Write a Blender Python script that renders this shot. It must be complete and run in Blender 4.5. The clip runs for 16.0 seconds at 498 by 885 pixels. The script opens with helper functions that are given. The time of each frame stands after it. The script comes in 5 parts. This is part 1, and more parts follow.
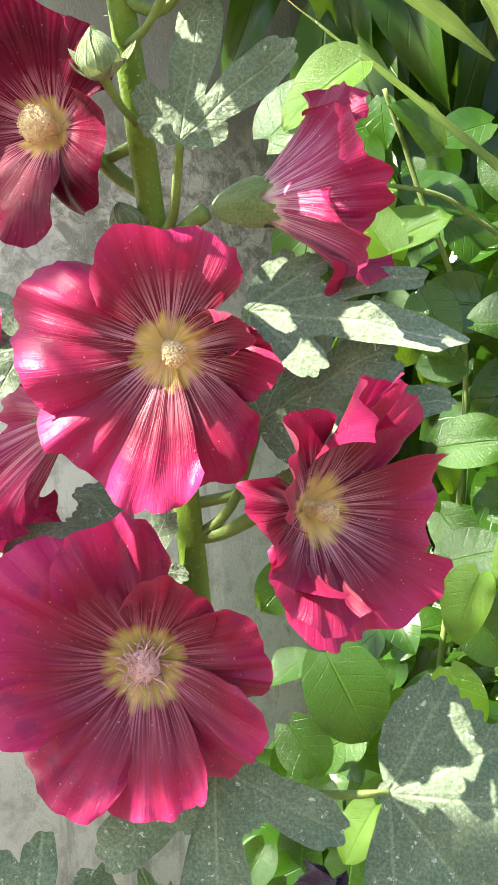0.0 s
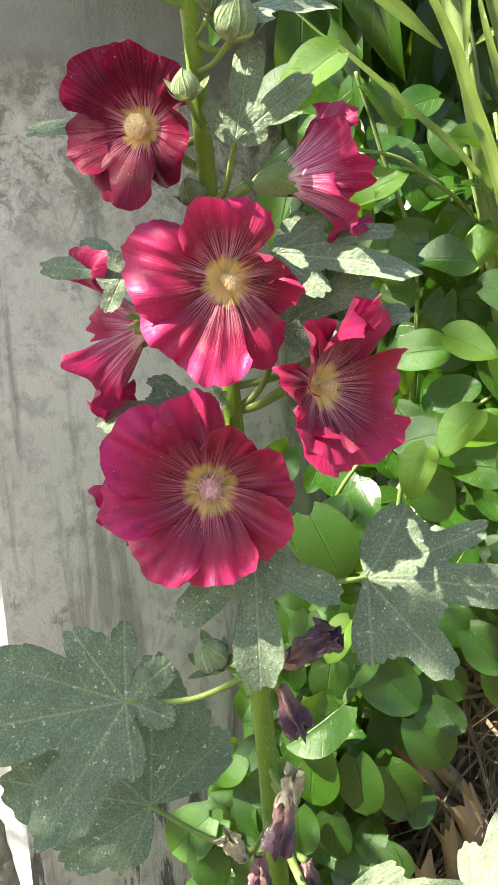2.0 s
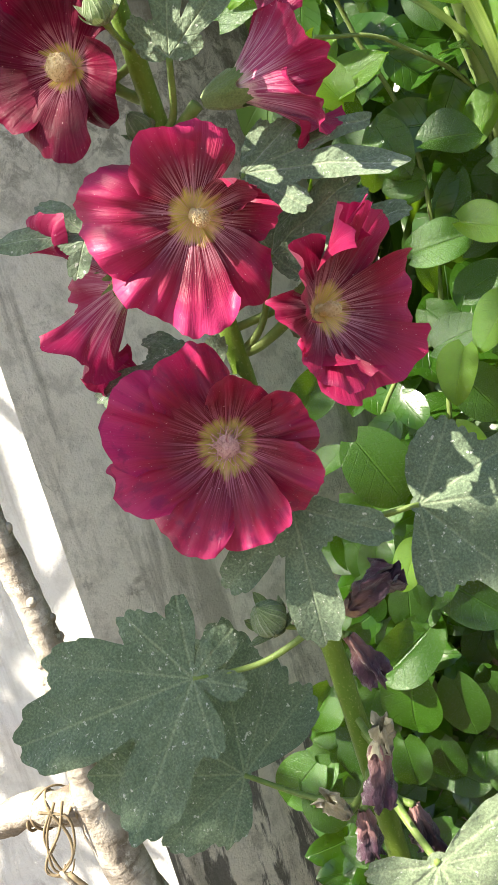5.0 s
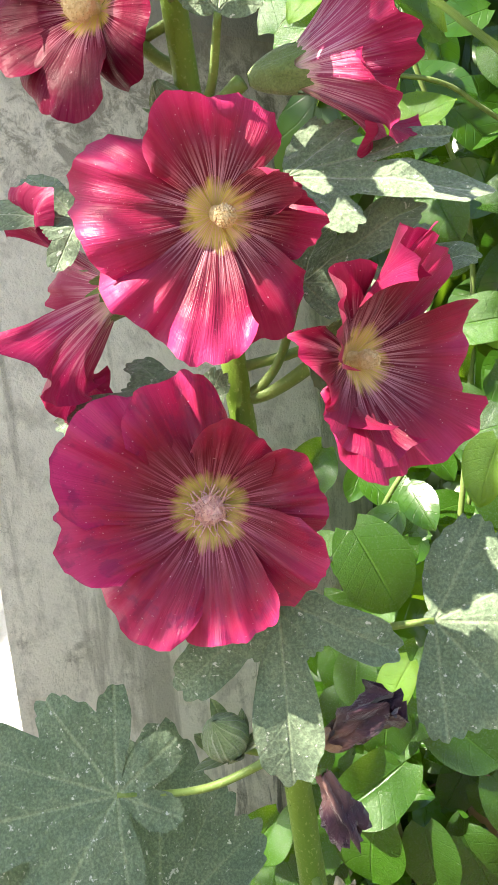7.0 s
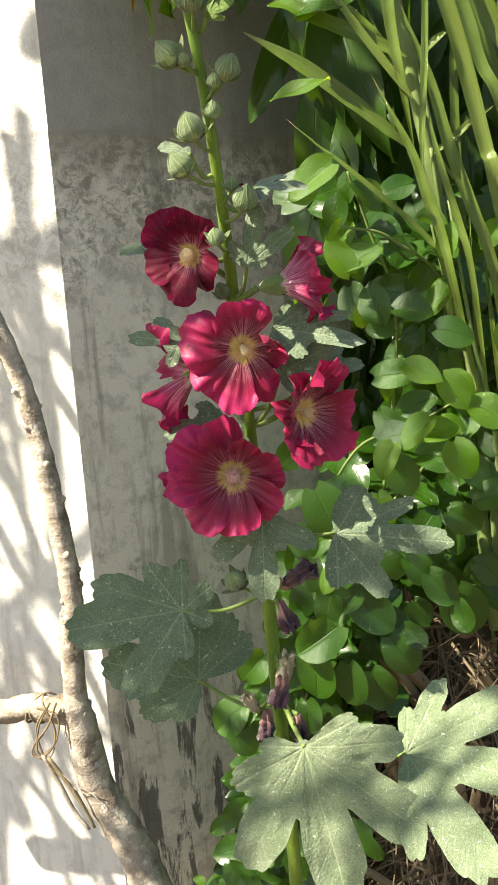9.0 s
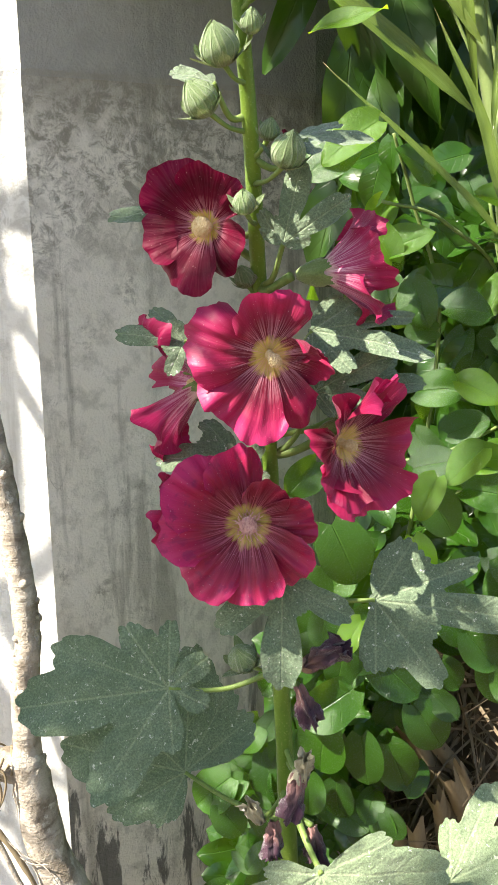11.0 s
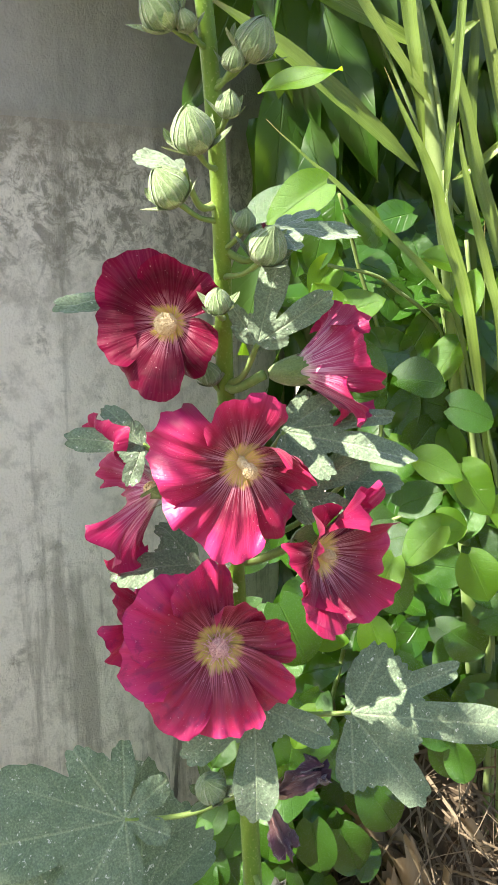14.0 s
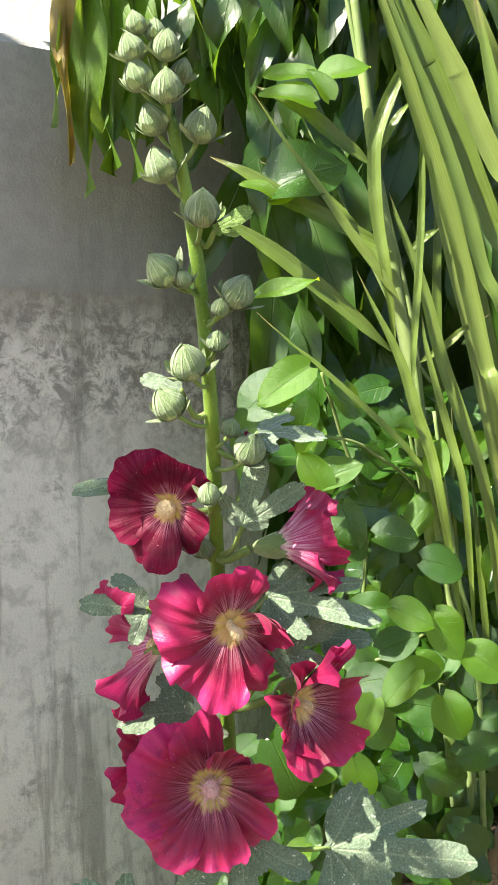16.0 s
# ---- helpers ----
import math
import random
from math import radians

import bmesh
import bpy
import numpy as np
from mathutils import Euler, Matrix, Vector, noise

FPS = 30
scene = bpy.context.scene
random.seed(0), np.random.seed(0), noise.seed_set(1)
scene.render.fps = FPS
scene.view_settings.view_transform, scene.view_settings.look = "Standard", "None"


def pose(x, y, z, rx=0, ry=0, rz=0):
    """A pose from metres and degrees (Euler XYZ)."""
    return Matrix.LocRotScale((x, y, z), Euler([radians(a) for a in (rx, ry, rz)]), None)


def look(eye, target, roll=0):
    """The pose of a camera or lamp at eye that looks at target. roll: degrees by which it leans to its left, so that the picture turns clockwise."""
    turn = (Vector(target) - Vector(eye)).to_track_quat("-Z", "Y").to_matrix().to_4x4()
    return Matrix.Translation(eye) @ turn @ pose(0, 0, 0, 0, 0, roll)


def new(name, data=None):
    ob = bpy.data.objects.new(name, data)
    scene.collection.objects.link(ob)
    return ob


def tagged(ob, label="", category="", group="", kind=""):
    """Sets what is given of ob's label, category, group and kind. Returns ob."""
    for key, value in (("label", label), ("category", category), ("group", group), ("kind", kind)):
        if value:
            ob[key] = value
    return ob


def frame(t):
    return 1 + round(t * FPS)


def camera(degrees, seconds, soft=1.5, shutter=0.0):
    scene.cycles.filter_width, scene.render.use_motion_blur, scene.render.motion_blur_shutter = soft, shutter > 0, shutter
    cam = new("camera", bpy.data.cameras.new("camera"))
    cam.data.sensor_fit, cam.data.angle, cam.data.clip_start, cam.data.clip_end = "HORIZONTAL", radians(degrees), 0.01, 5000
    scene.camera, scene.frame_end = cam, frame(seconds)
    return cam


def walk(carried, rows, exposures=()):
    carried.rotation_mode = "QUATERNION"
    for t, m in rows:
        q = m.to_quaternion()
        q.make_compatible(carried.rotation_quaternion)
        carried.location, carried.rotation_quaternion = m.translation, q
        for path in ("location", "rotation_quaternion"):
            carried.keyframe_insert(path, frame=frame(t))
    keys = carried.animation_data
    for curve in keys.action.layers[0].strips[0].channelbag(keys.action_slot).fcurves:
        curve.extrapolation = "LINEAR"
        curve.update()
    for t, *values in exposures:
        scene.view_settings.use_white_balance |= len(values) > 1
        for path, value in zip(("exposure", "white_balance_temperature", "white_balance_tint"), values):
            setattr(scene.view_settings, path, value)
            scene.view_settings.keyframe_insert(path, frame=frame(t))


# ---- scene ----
cam = camera(31.0, 16.0, 0.9)
EXPOSURES = [(0, 2.5, 7000, 11), (1.5, 2.4, 7000, 11), (2.5, 2.05, 7300, 10), (4, 1.9, 7300, 10), (4.5, 1.85, 7200, 11), (5, 1.9, 7100, 11), (7.5, 2.45, 7200, 10), (8.5, 2.0, 7700, 8), (9, 1.58, 7600, 9), (11.5, 2.0, 6900, 11), (12.5, 2.3, 6800, 12), (13, 2.35, 6800, 12), (14, 2.3, 6850, 12), (16, 2.1, 6850, 12)]
PATH = [
    (0, (0.1436, -0.2737, 0.6045), (-0.6138, 1.5699, 0.4394), -3.12),
    (0.5, (0.1393, -0.289, 0.5881), (-0.5373, 1.5853, 0.4164), -3.67),
    (1, (0.1233, -0.3104, 0.5744), (-0.4743, 1.5909, 0.4070), -3.68),
    (1.5, (0.1413, -0.3672, 0.5862), (-0.5026, 1.5093, 0.3328), -3.35),
    (2, (0.1654, -0.4474, 0.6024), (-0.4858, 1.4166, 0.2837), -3.28),
    (2.5, (0.1911, -0.5315, 0.6383), (-0.4579, 1.3203, 0.2517), -3.97),
    (3, (0.209, -0.5994, 0.6448), (-0.4243, 1.2573, 0.2555), -6.53),
    (3.5, (0.2546, -0.6519, 0.6339), (-0.4022, 1.1986, 0.2545), -10.97),
    (4, (0.2564, -0.6322, 0.6419), (-0.4307, 1.1984, 0.2213), -13.50),
    (4.5, (0.1994, -0.4763, 0.6138), (-0.5213, 1.3320, 0.1547), -14.49),
    (5, (0.1759, -0.3964, 0.5998), (-0.6245, 1.3810, 0.1522), -15.98),
    (7.5, (0.1263, -0.3095, 0.5747), (-0.6221, 1.5235, 0.2913), -4.75),
    (8, (0.1525, -0.3703, 0.5994), (-0.6182, 1.4453, 0.2686), -4.41),
    (8.5, (0.262, -0.6288, 0.6832), (-0.4971, 1.1735, 0.2642), -4.52),
    (9, (0.309, -0.706, 0.6827), (-0.4721, 1.0942, 0.2966), -3.85),
    (11.5, (0.1506, -0.4869, 0.6831), (-0.5268, 1.3383, 0.2249), -0.08),
    (12, (0.1121, -0.4578, 0.6689), (-0.5165, 1.3744, 0.1713), 0.02),
    (12.5, (0.0912, -0.4337, 0.662), (-0.4709, 1.4108, 0.1313), -0.08),
    (13, (0.1029, -0.4358, 0.691), (-0.4058, 1.4180, 0.1391), 0.07),
    (13.5, (0.1198, -0.457, 0.7188), (-0.3548, 1.4201, 0.2176), -0.54),
    (14, (0.1213, -0.4808, 0.7372), (-0.3412, 1.4170, 0.3078), -0.52),
    (14.5, (0.1186, -0.5095, 0.7507), (-0.3339, 1.4027, 0.3783), -0.29),
    (15, (0.1383, -0.5222, 0.7594), (-0.3280, 1.3952, 0.4333), -0.69),
    (15.5, (0.1439, -0.5443, 0.7737), (-0.3276, 1.3808, 0.5063), -0.61),
    (16, (0.159, -0.5645, 0.7947), (-0.3338, 1.3649, 0.6087), -0.73),
]
walk(cam, [(t, look(eye, target, roll)) for t, eye, target, roll in PATH], EXPOSURES)

# ---- light ----
VIEW = radians(15)
AHEAD = Vector((-math.sin(VIEW), math.cos(VIEW), 0))
RIGHT = Vector((math.cos(VIEW), math.sin(VIEW), 0))
ORIGIN = Vector((-0.02, 0, 0))
GROUND = -0.45


def V(u, w, z):
    """A place from u (to the right), w (away) and z, with the lowest open flower at u = w = 0."""
    return ORIGIN + RIGHT * u + AHEAD * w + Vector((0, 0, z))


def D(u, w, z):
    return (RIGHT * u + AHEAD * w + Vector((0, 0, z))).normalized()


SUN_DIR = D(-0.80, -0.47, 1.08)
world = bpy.data.worlds.new("sky")
scene.world = world
world.use_nodes = True
wn = world.node_tree.nodes
sky = wn.new("ShaderNodeTexSky")
sky.sky_type, sky.sun_disc = "NISHITA", False
sky.sun_elevation = math.asin(SUN_DIR.z)
sky.sun_rotation = math.atan2(SUN_DIR.x, SUN_DIR.y)
wn["Background"].inputs["Strength"].default_value = 0.075
world.node_tree.links.new(sky.outputs[0], wn["Background"].inputs["Color"])
sun_data = bpy.data.lights.new("sun", "SUN")
sun_data.energy, sun_data.angle, sun_data.color = 5.0, radians(0.6), (1.0, 0.95, 0.86)
sun = new("sun", sun_data)
sun.matrix_world = look(V(0, 0, 3) + SUN_DIR * 4, V(0, 0, 3))


# ---- materials ----
class Mat:
    """A node material with short ways to add nodes."""

    def __init__(self, name):
        self.m = bpy.data.materials.new(name)
        self.m.use_nodes = True
        self.n, self.l = self.m.node_tree.nodes, self.m.node_tree.links
        self.p = self.n["Principled BSDF"]
        self.out = self.n["Material Output"]

    def put(self, a, b):
        self.l.new(a, b)
        return self

    def coord(self, kind="Object", scale=(1, 1, 1)):
        c, m = self.n.new("ShaderNodeTexCoord"), self.n.new("ShaderNodeMapping")
        m.inputs["Scale"].default_value = scale
        self.l.new(c.outputs[kind], m.inputs[0])
        return m.outputs[0]

    def noise(self, vec, scale, detail=4.0, rough=0.55, dist=0.0):
        t = self.n.new("ShaderNodeTexNoise")
        t.inputs["Scale"].default_value, t.inputs["Detail"].default_value = scale, detail
        t.inputs["Roughness"].default_value, t.inputs["Distortion"].default_value = rough, dist
        self.l.new(vec, t.inputs["Vector"])
        return t.outputs[0]

    def ramp(self, fac, *stops):
        r = self.n.new("ShaderNodeValToRGB")
        e = r.color_ramp.elements
        while len(e) < len(stops):
            e.new(0.5)
        for el, (pos, col) in zip(e, stops):
            el.position = pos
            el.color = (*col, 1) if not isinstance(col, (int, float)) else (col, col, col, 1)
        self.l.new(fac, r.inputs[0])
        return r.outputs[0]

    def math(self, op, a, b=None, c=None):
        m = self.n.new("ShaderNodeMath")
        m.operation = op
        for i, v in enumerate((a, b, c)):
            if v is None:
                continue
            if isinstance(v, (int, float)):
                m.inputs[i].default_value = v
            else:
                self.l.new(v, m.inputs[i])
        return m.outputs[0]

    def mix(self, fac, a, b, kind="MIX"):
        m = self.n.new("ShaderNodeMix")
        m.data_type, m.blend_type = "RGBA", kind
        for s, v in ((m.inputs[0], fac), (m.inputs[6], a), (m.inputs[7], b)):
            if isinstance(v, (int, float)):
                s.default_value = v
            elif isinstance(v, tuple):
                s.default_value = (*v, 1)
            else:
                self.l.new(v, s)
        return m.outputs[2]

    def uv(self):
        c, s = self.n.new("ShaderNodeTexCoord"), self.n.new("ShaderNodeSeparateXYZ")
        self.l.new(c.outputs["UV"], s.inputs[0])
        return s.outputs[0], s.outputs[1], c.outputs["UV"]

    def random(self):
        return self.n.new("ShaderNodeObjectInfo").outputs["Random"]

    def island(self):
        return self.n.new("ShaderNodeNewGeometry").outputs["Random Per Island"]

    def bump(self, height, strength=0.3, distance=0.002):
        b = self.n.new("ShaderNodeBump")
        b.inputs["Strength"].default_value, b.inputs["Distance"].default_value = strength, distance
        self.l.new(height, b.inputs["Height"])
        self.l.new(b.outputs[0], self.p.inputs["Normal"])
        return b.outputs[0]

    def done(self, colour, rough=0.6, translucent=0.0, tint=None, spec=0.5, sheen=0.0, shine=(1, 1, 1)):
        if isinstance(colour, tuple):
            self.p.inputs["Base Color"].default_value = (*colour, 1)
        else:
            self.l.new(colour, self.p.inputs["Base Color"])
        if isinstance(rough, (int, float)):
            self.p.inputs["Roughness"].default_value = rough
        else:
            self.l.new(rough, self.p.inputs["Roughness"])
        self.p.inputs["Specular IOR Level"].default_value = spec
        self.p.inputs["Sheen Weight"].default_value = sheen
        self.p.inputs["Sheen Tint"].default_value = (*shine, 1)
        if translucent:
            t, x = self.n.new("ShaderNodeBsdfTranslucent"), self.n.new("ShaderNodeMixShader")
            x.inputs[0].default_value = translucent
            if tint is not None:
                if isinstance(tint, tuple):
                    t.inputs[0].default_value = (*tint, 1)
                else:
                    self.l.new(tint, t.inputs[0])
            elif not isinstance(colour, tuple):
                self.l.new(colour, t.inputs[0])
            self.l.new(self.p.outputs[0], x.inputs[1])
            self.l.new(t.outputs[0], x.inputs[2])
            self.l.new(x.outputs[0], self.out.inputs[0])
        return self.m


def petal_material(name, edge, mid, dark, throat, pale, bruise=False, gloss=0.45, reach_to=0.60, vein_mix=0.55):
    m = Mat(name)
    s, a, _ = m.uv()
    oi = m.random()
    vec = m.n.new("ShaderNodeCombineXYZ")
    m.put(m.math("MULTIPLY", s, 0.5), vec.inputs[0]).put(m.math("MULTIPLY", a, 9.0), vec.inputs[1]).put(m.math("MULTIPLY", oi, 40.0), vec.inputs[2])
    streak = m.noise(vec.outputs[0], 3.0, 3.0, 0.6)
    vec2 = m.n.new("ShaderNodeCombineXYZ")
    m.put(m.math("MULTIPLY", s, 2.2), vec2.inputs[0]).put(m.math("MULTIPLY", a, 1.6), vec2.inputs[1]).put(m.math("MULTIPLY", oi, 17.0), vec2.inputs[2])
    blotch = m.noise(vec2.outputs[0], 2.0, 4.0, 0.6)
    fac = m.math("ADD", s, m.math("MULTIPLY", m.math("SUBTRACT", blotch, 0.5), 0.30))
    base = m.ramp(fac, (0.0, throat), (0.16, throat), (0.26, dark), (0.40, dark), (0.74, mid), (1.0, edge))
    # pale veins that fan out of the throat
    reach = m.ramp(s, (0.08, 1.0), (reach_to * 0.45, 0.95), (reach_to * 0.7, 0.42), (reach_to, 0.03))
    vein = m.ramp(streak, (0.46, 0.0), (0.59, 1.0))
    base = m.mix(m.math("MULTIPLY", m.math("MULTIPLY", vein, reach), vein_mix), base, pale)
    fine = m.ramp(streak, (0.36, 0.75), (0.50, 1.0))
    base = m.mix(0.25, base, fine, "MULTIPLY")
    if bruise:
        mark = m.math("MULTIPLY", m.ramp(blotch, (0.52, 0.0), (0.62, 1.0)), m.ramp(s, (0.40, 0.0), (0.75, 1.0)))
        base = m.mix(m.math("MULTIPLY", mark, 0.5), base, (0.130, 0.006, 0.060))
    speck = m.noise(m.coord("Object"), 900, 2, 0.5)
    base = m.mix(m.math("MULTIPLY", m.ramp(speck, (0.715, 0.0), (0.75, 1.0)), 0.6), base, (0.80, 0.52, 0.56))
    vec3 = m.n.new("ShaderNodeCombineXYZ")
    m.put(m.math("MULTIPLY", s, 1.2), vec3.inputs[0]).put(m.math("MULTIPLY", a, 34.0), vec3.inputs[1]).put(m.math("MULTIPLY", oi, 23.0), vec3.inputs[2])
    thread = m.noise(vec3.outputs[0], 2.0, 3.0, 0.6, 0.3)
    base = m.mix(0.22, base, m.ramp(thread, (0.35, 0.74), (0.65, 1.18)), "MULTIPLY")
    m.bump(m.math("ADD", m.math("ADD", m.math("MULTIPLY", streak, 0.5), m.math("MULTIPLY", thread, 0.2)), m.math("MULTIPLY", blotch, 0.8)), 0.5, 0.0018)
    return m.done(base, 0.40, 0.26, base, gloss, 0.35 * gloss, (1.0, 0.62, 0.80))


petal_crimson = petal_material("petal_crimson", (0.430, 0.014, 0.105), (0.320, 0.007, 0.056), (0.160, 0.002, 0.022), (0.74, 0.62, 0.12), (0.88, 0.44, 0.54), gloss=0.35, vein_mix=0.65)
petal_magenta = petal_material("petal_magenta", (0.460, 0.017, 0.115), (0.360, 0.009, 0.062), (0.170, 0.003, 0.022), (0.66, 0.58, 0.12), (0.76, 0.26, 0.38), True, gloss=0.40, vein_mix=0.5)
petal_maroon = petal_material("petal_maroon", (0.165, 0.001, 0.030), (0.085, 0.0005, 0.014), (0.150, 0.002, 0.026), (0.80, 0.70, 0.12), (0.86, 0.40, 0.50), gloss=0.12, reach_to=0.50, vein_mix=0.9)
petal_back = petal_material("petal_back", (0.340, 0.009, 0.075), (0.310, 0.010, 0.072), (0.400, 0.050, 0.160), (0.76, 0.66, 0.56), (0.88, 0.58, 0.72), gloss=0.25, reach_to=0.72, vein_mix=0.75)


def pollen_material(name, col, col2):
    m = Mat(name)
    n = m.noise(m.coord("Object"), 700, 2, 0.6)
    m.bump(n, 0.8, 0.0015)
    return m.done(m.ramp(n, (0.35, col2), (0.6, col)), 0.8)


pollen_yellow = pollen_material("pollen_yellow", (0.84, 0.68, 0.40), (0.70, 0.52, 0.27))
pollen_pink = pollen_material("pollen_pink", (0.84, 0.56, 0.50), (0.68, 0.36, 0.36))


def felt_leaf_material(name, green, pale, lit, relief=0.0009):
    """Grey-green felted mallow leaf: uv is (distance from a main vein, distance from the stalk)."""
    m = Mat(name)
    d, r, _ = m.uv()
    ob = m.coord("Object")
    n1, n2 = m.noise(ob, 45, 5, 0.6), m.noise(ob, 760, 3, 0.75)
    base = m.mix(m.ramp(n1, (0.35, 0.0), (0.68, 1.0)), green, lit)
    main = m.ramp(m.math("ABSOLUTE", d), (0.003, 1.0), (0.010, 0.0))
    side = m.math("FRACT", m.math("SUBTRACT", m.math("MULTIPLY", r, 7.0), m.math("MULTIPLY", m.math("ABSOLUTE", d), 9.0)))
    side = m.ramp(m.math("ABSOLUTE", m.math("SUBTRACT", side, 0.5)), (0.02, 1.0), (0.09, 0.0))
    veins = m.math("MAXIMUM", main, m.math("MULTIPLY", side, 0.30))
    base = m.mix(m.math("MULTIPLY", veins, 0.34), base, pale)
    fuzz = m.ramp(n2, (0.40, 0.58), (0.64, 1.34))
    base = m.mix(0.7, base, fuzz, "MULTIPLY")
    dust = m.noise(ob, 260, 4, 0.7)
    base = m.mix(m.math("MULTIPLY", m.ramp(dust, (0.63, 0.0), (0.67, 1.0)), 0.8), base, (0.62, 0.64, 0.58))
    vor = m.n.new("ShaderNodeTexVoronoi")
    vor.inputs["Scale"].default_value = 330
    m.put(ob, vor.inputs["Vector"])
    h = m.math("ADD", m.math("MULTIPLY", vor.outputs[0], 1.2), m.math("MULTIPLY", veins, -0.8))
    m.bump(m.math("ADD", h, m.math("MULTIPLY", n2, 0.9)), 0.65, relief)
    return m.done(base, 0.8, 0.16, m.mix(1.0, base, (0.80, 1.0, 0.45), "MULTIPLY"), 0.3, 0.5)


leaf_felt = felt_leaf_material("leaf_felt", (0.118, 0.176, 0.104), (0.38, 0.46, 0.28), (0.180, 0.245, 0.155))
leaf_young = felt_leaf_material("leaf_young", (0.130, 0.240, 0.050), (0.40, 0.50, 0.20), (0.220, 0.340, 0.080))
leaf_felt_low = felt_leaf_material("leaf_felt_low", (0.165, 0.232, 0.128), (0.40, 0.47, 0.29), (0.235, 0.302, 0.185), 0.0006)


def glossy_leaf_material(name, dark, light, rib, rough=0.28, tr=0.36, glow=(0.42, 0.62, 0.04), relief=0.0035):
    m = Mat(name)
    a, s, _ = m.uv()
    rnd = m.random()
    ob = m.coord("Object")
    n = m.noise(ob, 38, 4, 0.6)
    base = m.mix(m.math("MULTIPLY", m.math("ADD", m.math("MULTIPLY", rnd, 1.3), m.ramp(n, (0.3, 0.0), (0.7, 0.7))), 0.5), dark, light)
    main = m.ramp(m.math("ABSOLUTE", a), (0.015, 1.0), (0.05, 0.0))
    side = m.math("FRACT", m.math("SUBTRACT", m.math("MULTIPLY", s, 6.0), m.math("MULTIPLY", m.math("ABSOLUTE", a), 1.6)))
    side = m.ramp(m.math("ABSOLUTE", m.math("SUBTRACT", side, 0.5)), (0.015, 1.0), (0.06, 0.0))
    vein = m.math("MAXIMUM", main, m.math("MULTIPLY", side, 0.20))
    base = m.mix(m.math("MULTIPLY", vein, 0.6), base, rib)
    m.bump(m.math("ADD", m.math("ADD", m.math("MULTIPLY", n, 0.6), m.math("MULTIPLY", m.noise(ob, 150, 3, 0.6), 0.35)), m.math("MULTIPLY", vein, -1.1)), 0.75, relief)
    gl = m.mix(m.math("MULTIPLY", n, 0.6), glow, base)
    return m.done(base, m.ramp(n, (0.3, rough), (0.8, rough + 0.18)), tr, gl, 0.6)


vine_green = glossy_leaf_material("vine_green", (0.008, 0.034, 0.004), (0.036, 0.115, 0.009), (0.060, 0.150, 0.025), 0.18, 0.24, (0.34, 0.62, 0.02), 0.0012)
# lit copy of vine_green: sun on the leaves put into a brighter yellow-green
vine_sunlit = glossy_leaf_material("vine_sunlit", (0.034, 0.115, 0.006), (0.090, 0.215, 0.014), (0.16, 0.30, 0.05), 0.15, 0.45, (0.54, 0.80, 0.03), 0.0014)
hedge_green = glossy_leaf_material("hedge_green", (0.012, 0.043, 0.006), (0.042, 0.105, 0.012), (0.048, 0.100, 0.016), 0.30, 0.30, (0.24, 0.46, 0.02), 0.0010)
hang_green = glossy_leaf_material("hang_green", (0.050, 0.135, 0.014), (0.110, 0.210, 0.025), (0.18, 0.28, 0.06), 0.35, 0.45)


hang_old = glossy_leaf_material("hang_old", (0.190, 0.150, 0.030), (0.300, 0.220, 0.050), (0.34, 0.28, 0.10), 0.4, 0.45, (0.70, 0.48, 0.06))


def strap_material(name, dark, light):
    m = Mat(name)
    a, s, _ = m.uv()
    vec = m.n.new("ShaderNodeCombineXYZ")
    m.put(m.math("MULTIPLY", a, 14.0), vec.inputs[0]).put(m.math("MULTIPLY", s, 0.8), vec.inputs[1]).put(m.math("MULTIPLY", m.random(), 30.0), vec.inputs[2])
    n = m.noise(vec.outputs[0], 2.5, 3, 0.5)
    big = m.noise(m.coord("Object"), 11, 3, 0.5)
    base = m.mix(n, dark, light)
    base = m.mix(m.math("MULTIPLY", m.ramp(big, (0.5, 0.0), (0.75, 1.0)), 0.3), base, (0.15, 0.22, 0.06))
    base = m.mix(0.75, base, m.ramp(m.random(), (0.0, (0.45, 0.55, 0.35)), (0.55, (0.9, 1.0, 0.7)), (1.0, (1.35, 1.25, 1.2))), "MULTIPLY")
    tip = m.ramp(s, (0.90, 0.0), (0.985, 1.0))
    base = m.mix(m.math("MULTIPLY", tip, 0.7), base, (0.34, 0.26, 0.12))
    m.bump(n, 0.4, 0.0015)
    return m.done(base, 0.22, 0.30, m.mix(1.0, base, (0.9, 1.0, 0.35), "MULTIPLY"), 0.6)


strap_green = strap_material("strap_green", (0.066, 0.128, 0.014), (0.225, 0.290, 0.085))


def stem_material(name, c1, c2, scale=60, spotted=True):
    m = Mat(name)
    ob = m.coord("Object", (1, 1, 0.25))
    n = m.noise(ob, scale, 4, 0.6)
    f = m.noise(m.coord("Object"), 600, 2, 0.6)
    base = m.mix(m.ramp(n, (0.35, 0.0), (0.65, 1.0)), c1, c2)
    base = m.mix(m.math("MULTIPLY", m.ramp(f, (0.60, 0.0), (0.70, 1.0)), 0.35 if spotted else 0.15), base, (0.46, 0.56, 0.20))
    m.bump(m.math("ADD", n, f), 0.4, 0.001)
    return m.done(base, 0.45, 0.22, m.mix(1.0, base, (0.9, 1.0, 0.4), "MULTIPLY"), 0.4, 0.12)


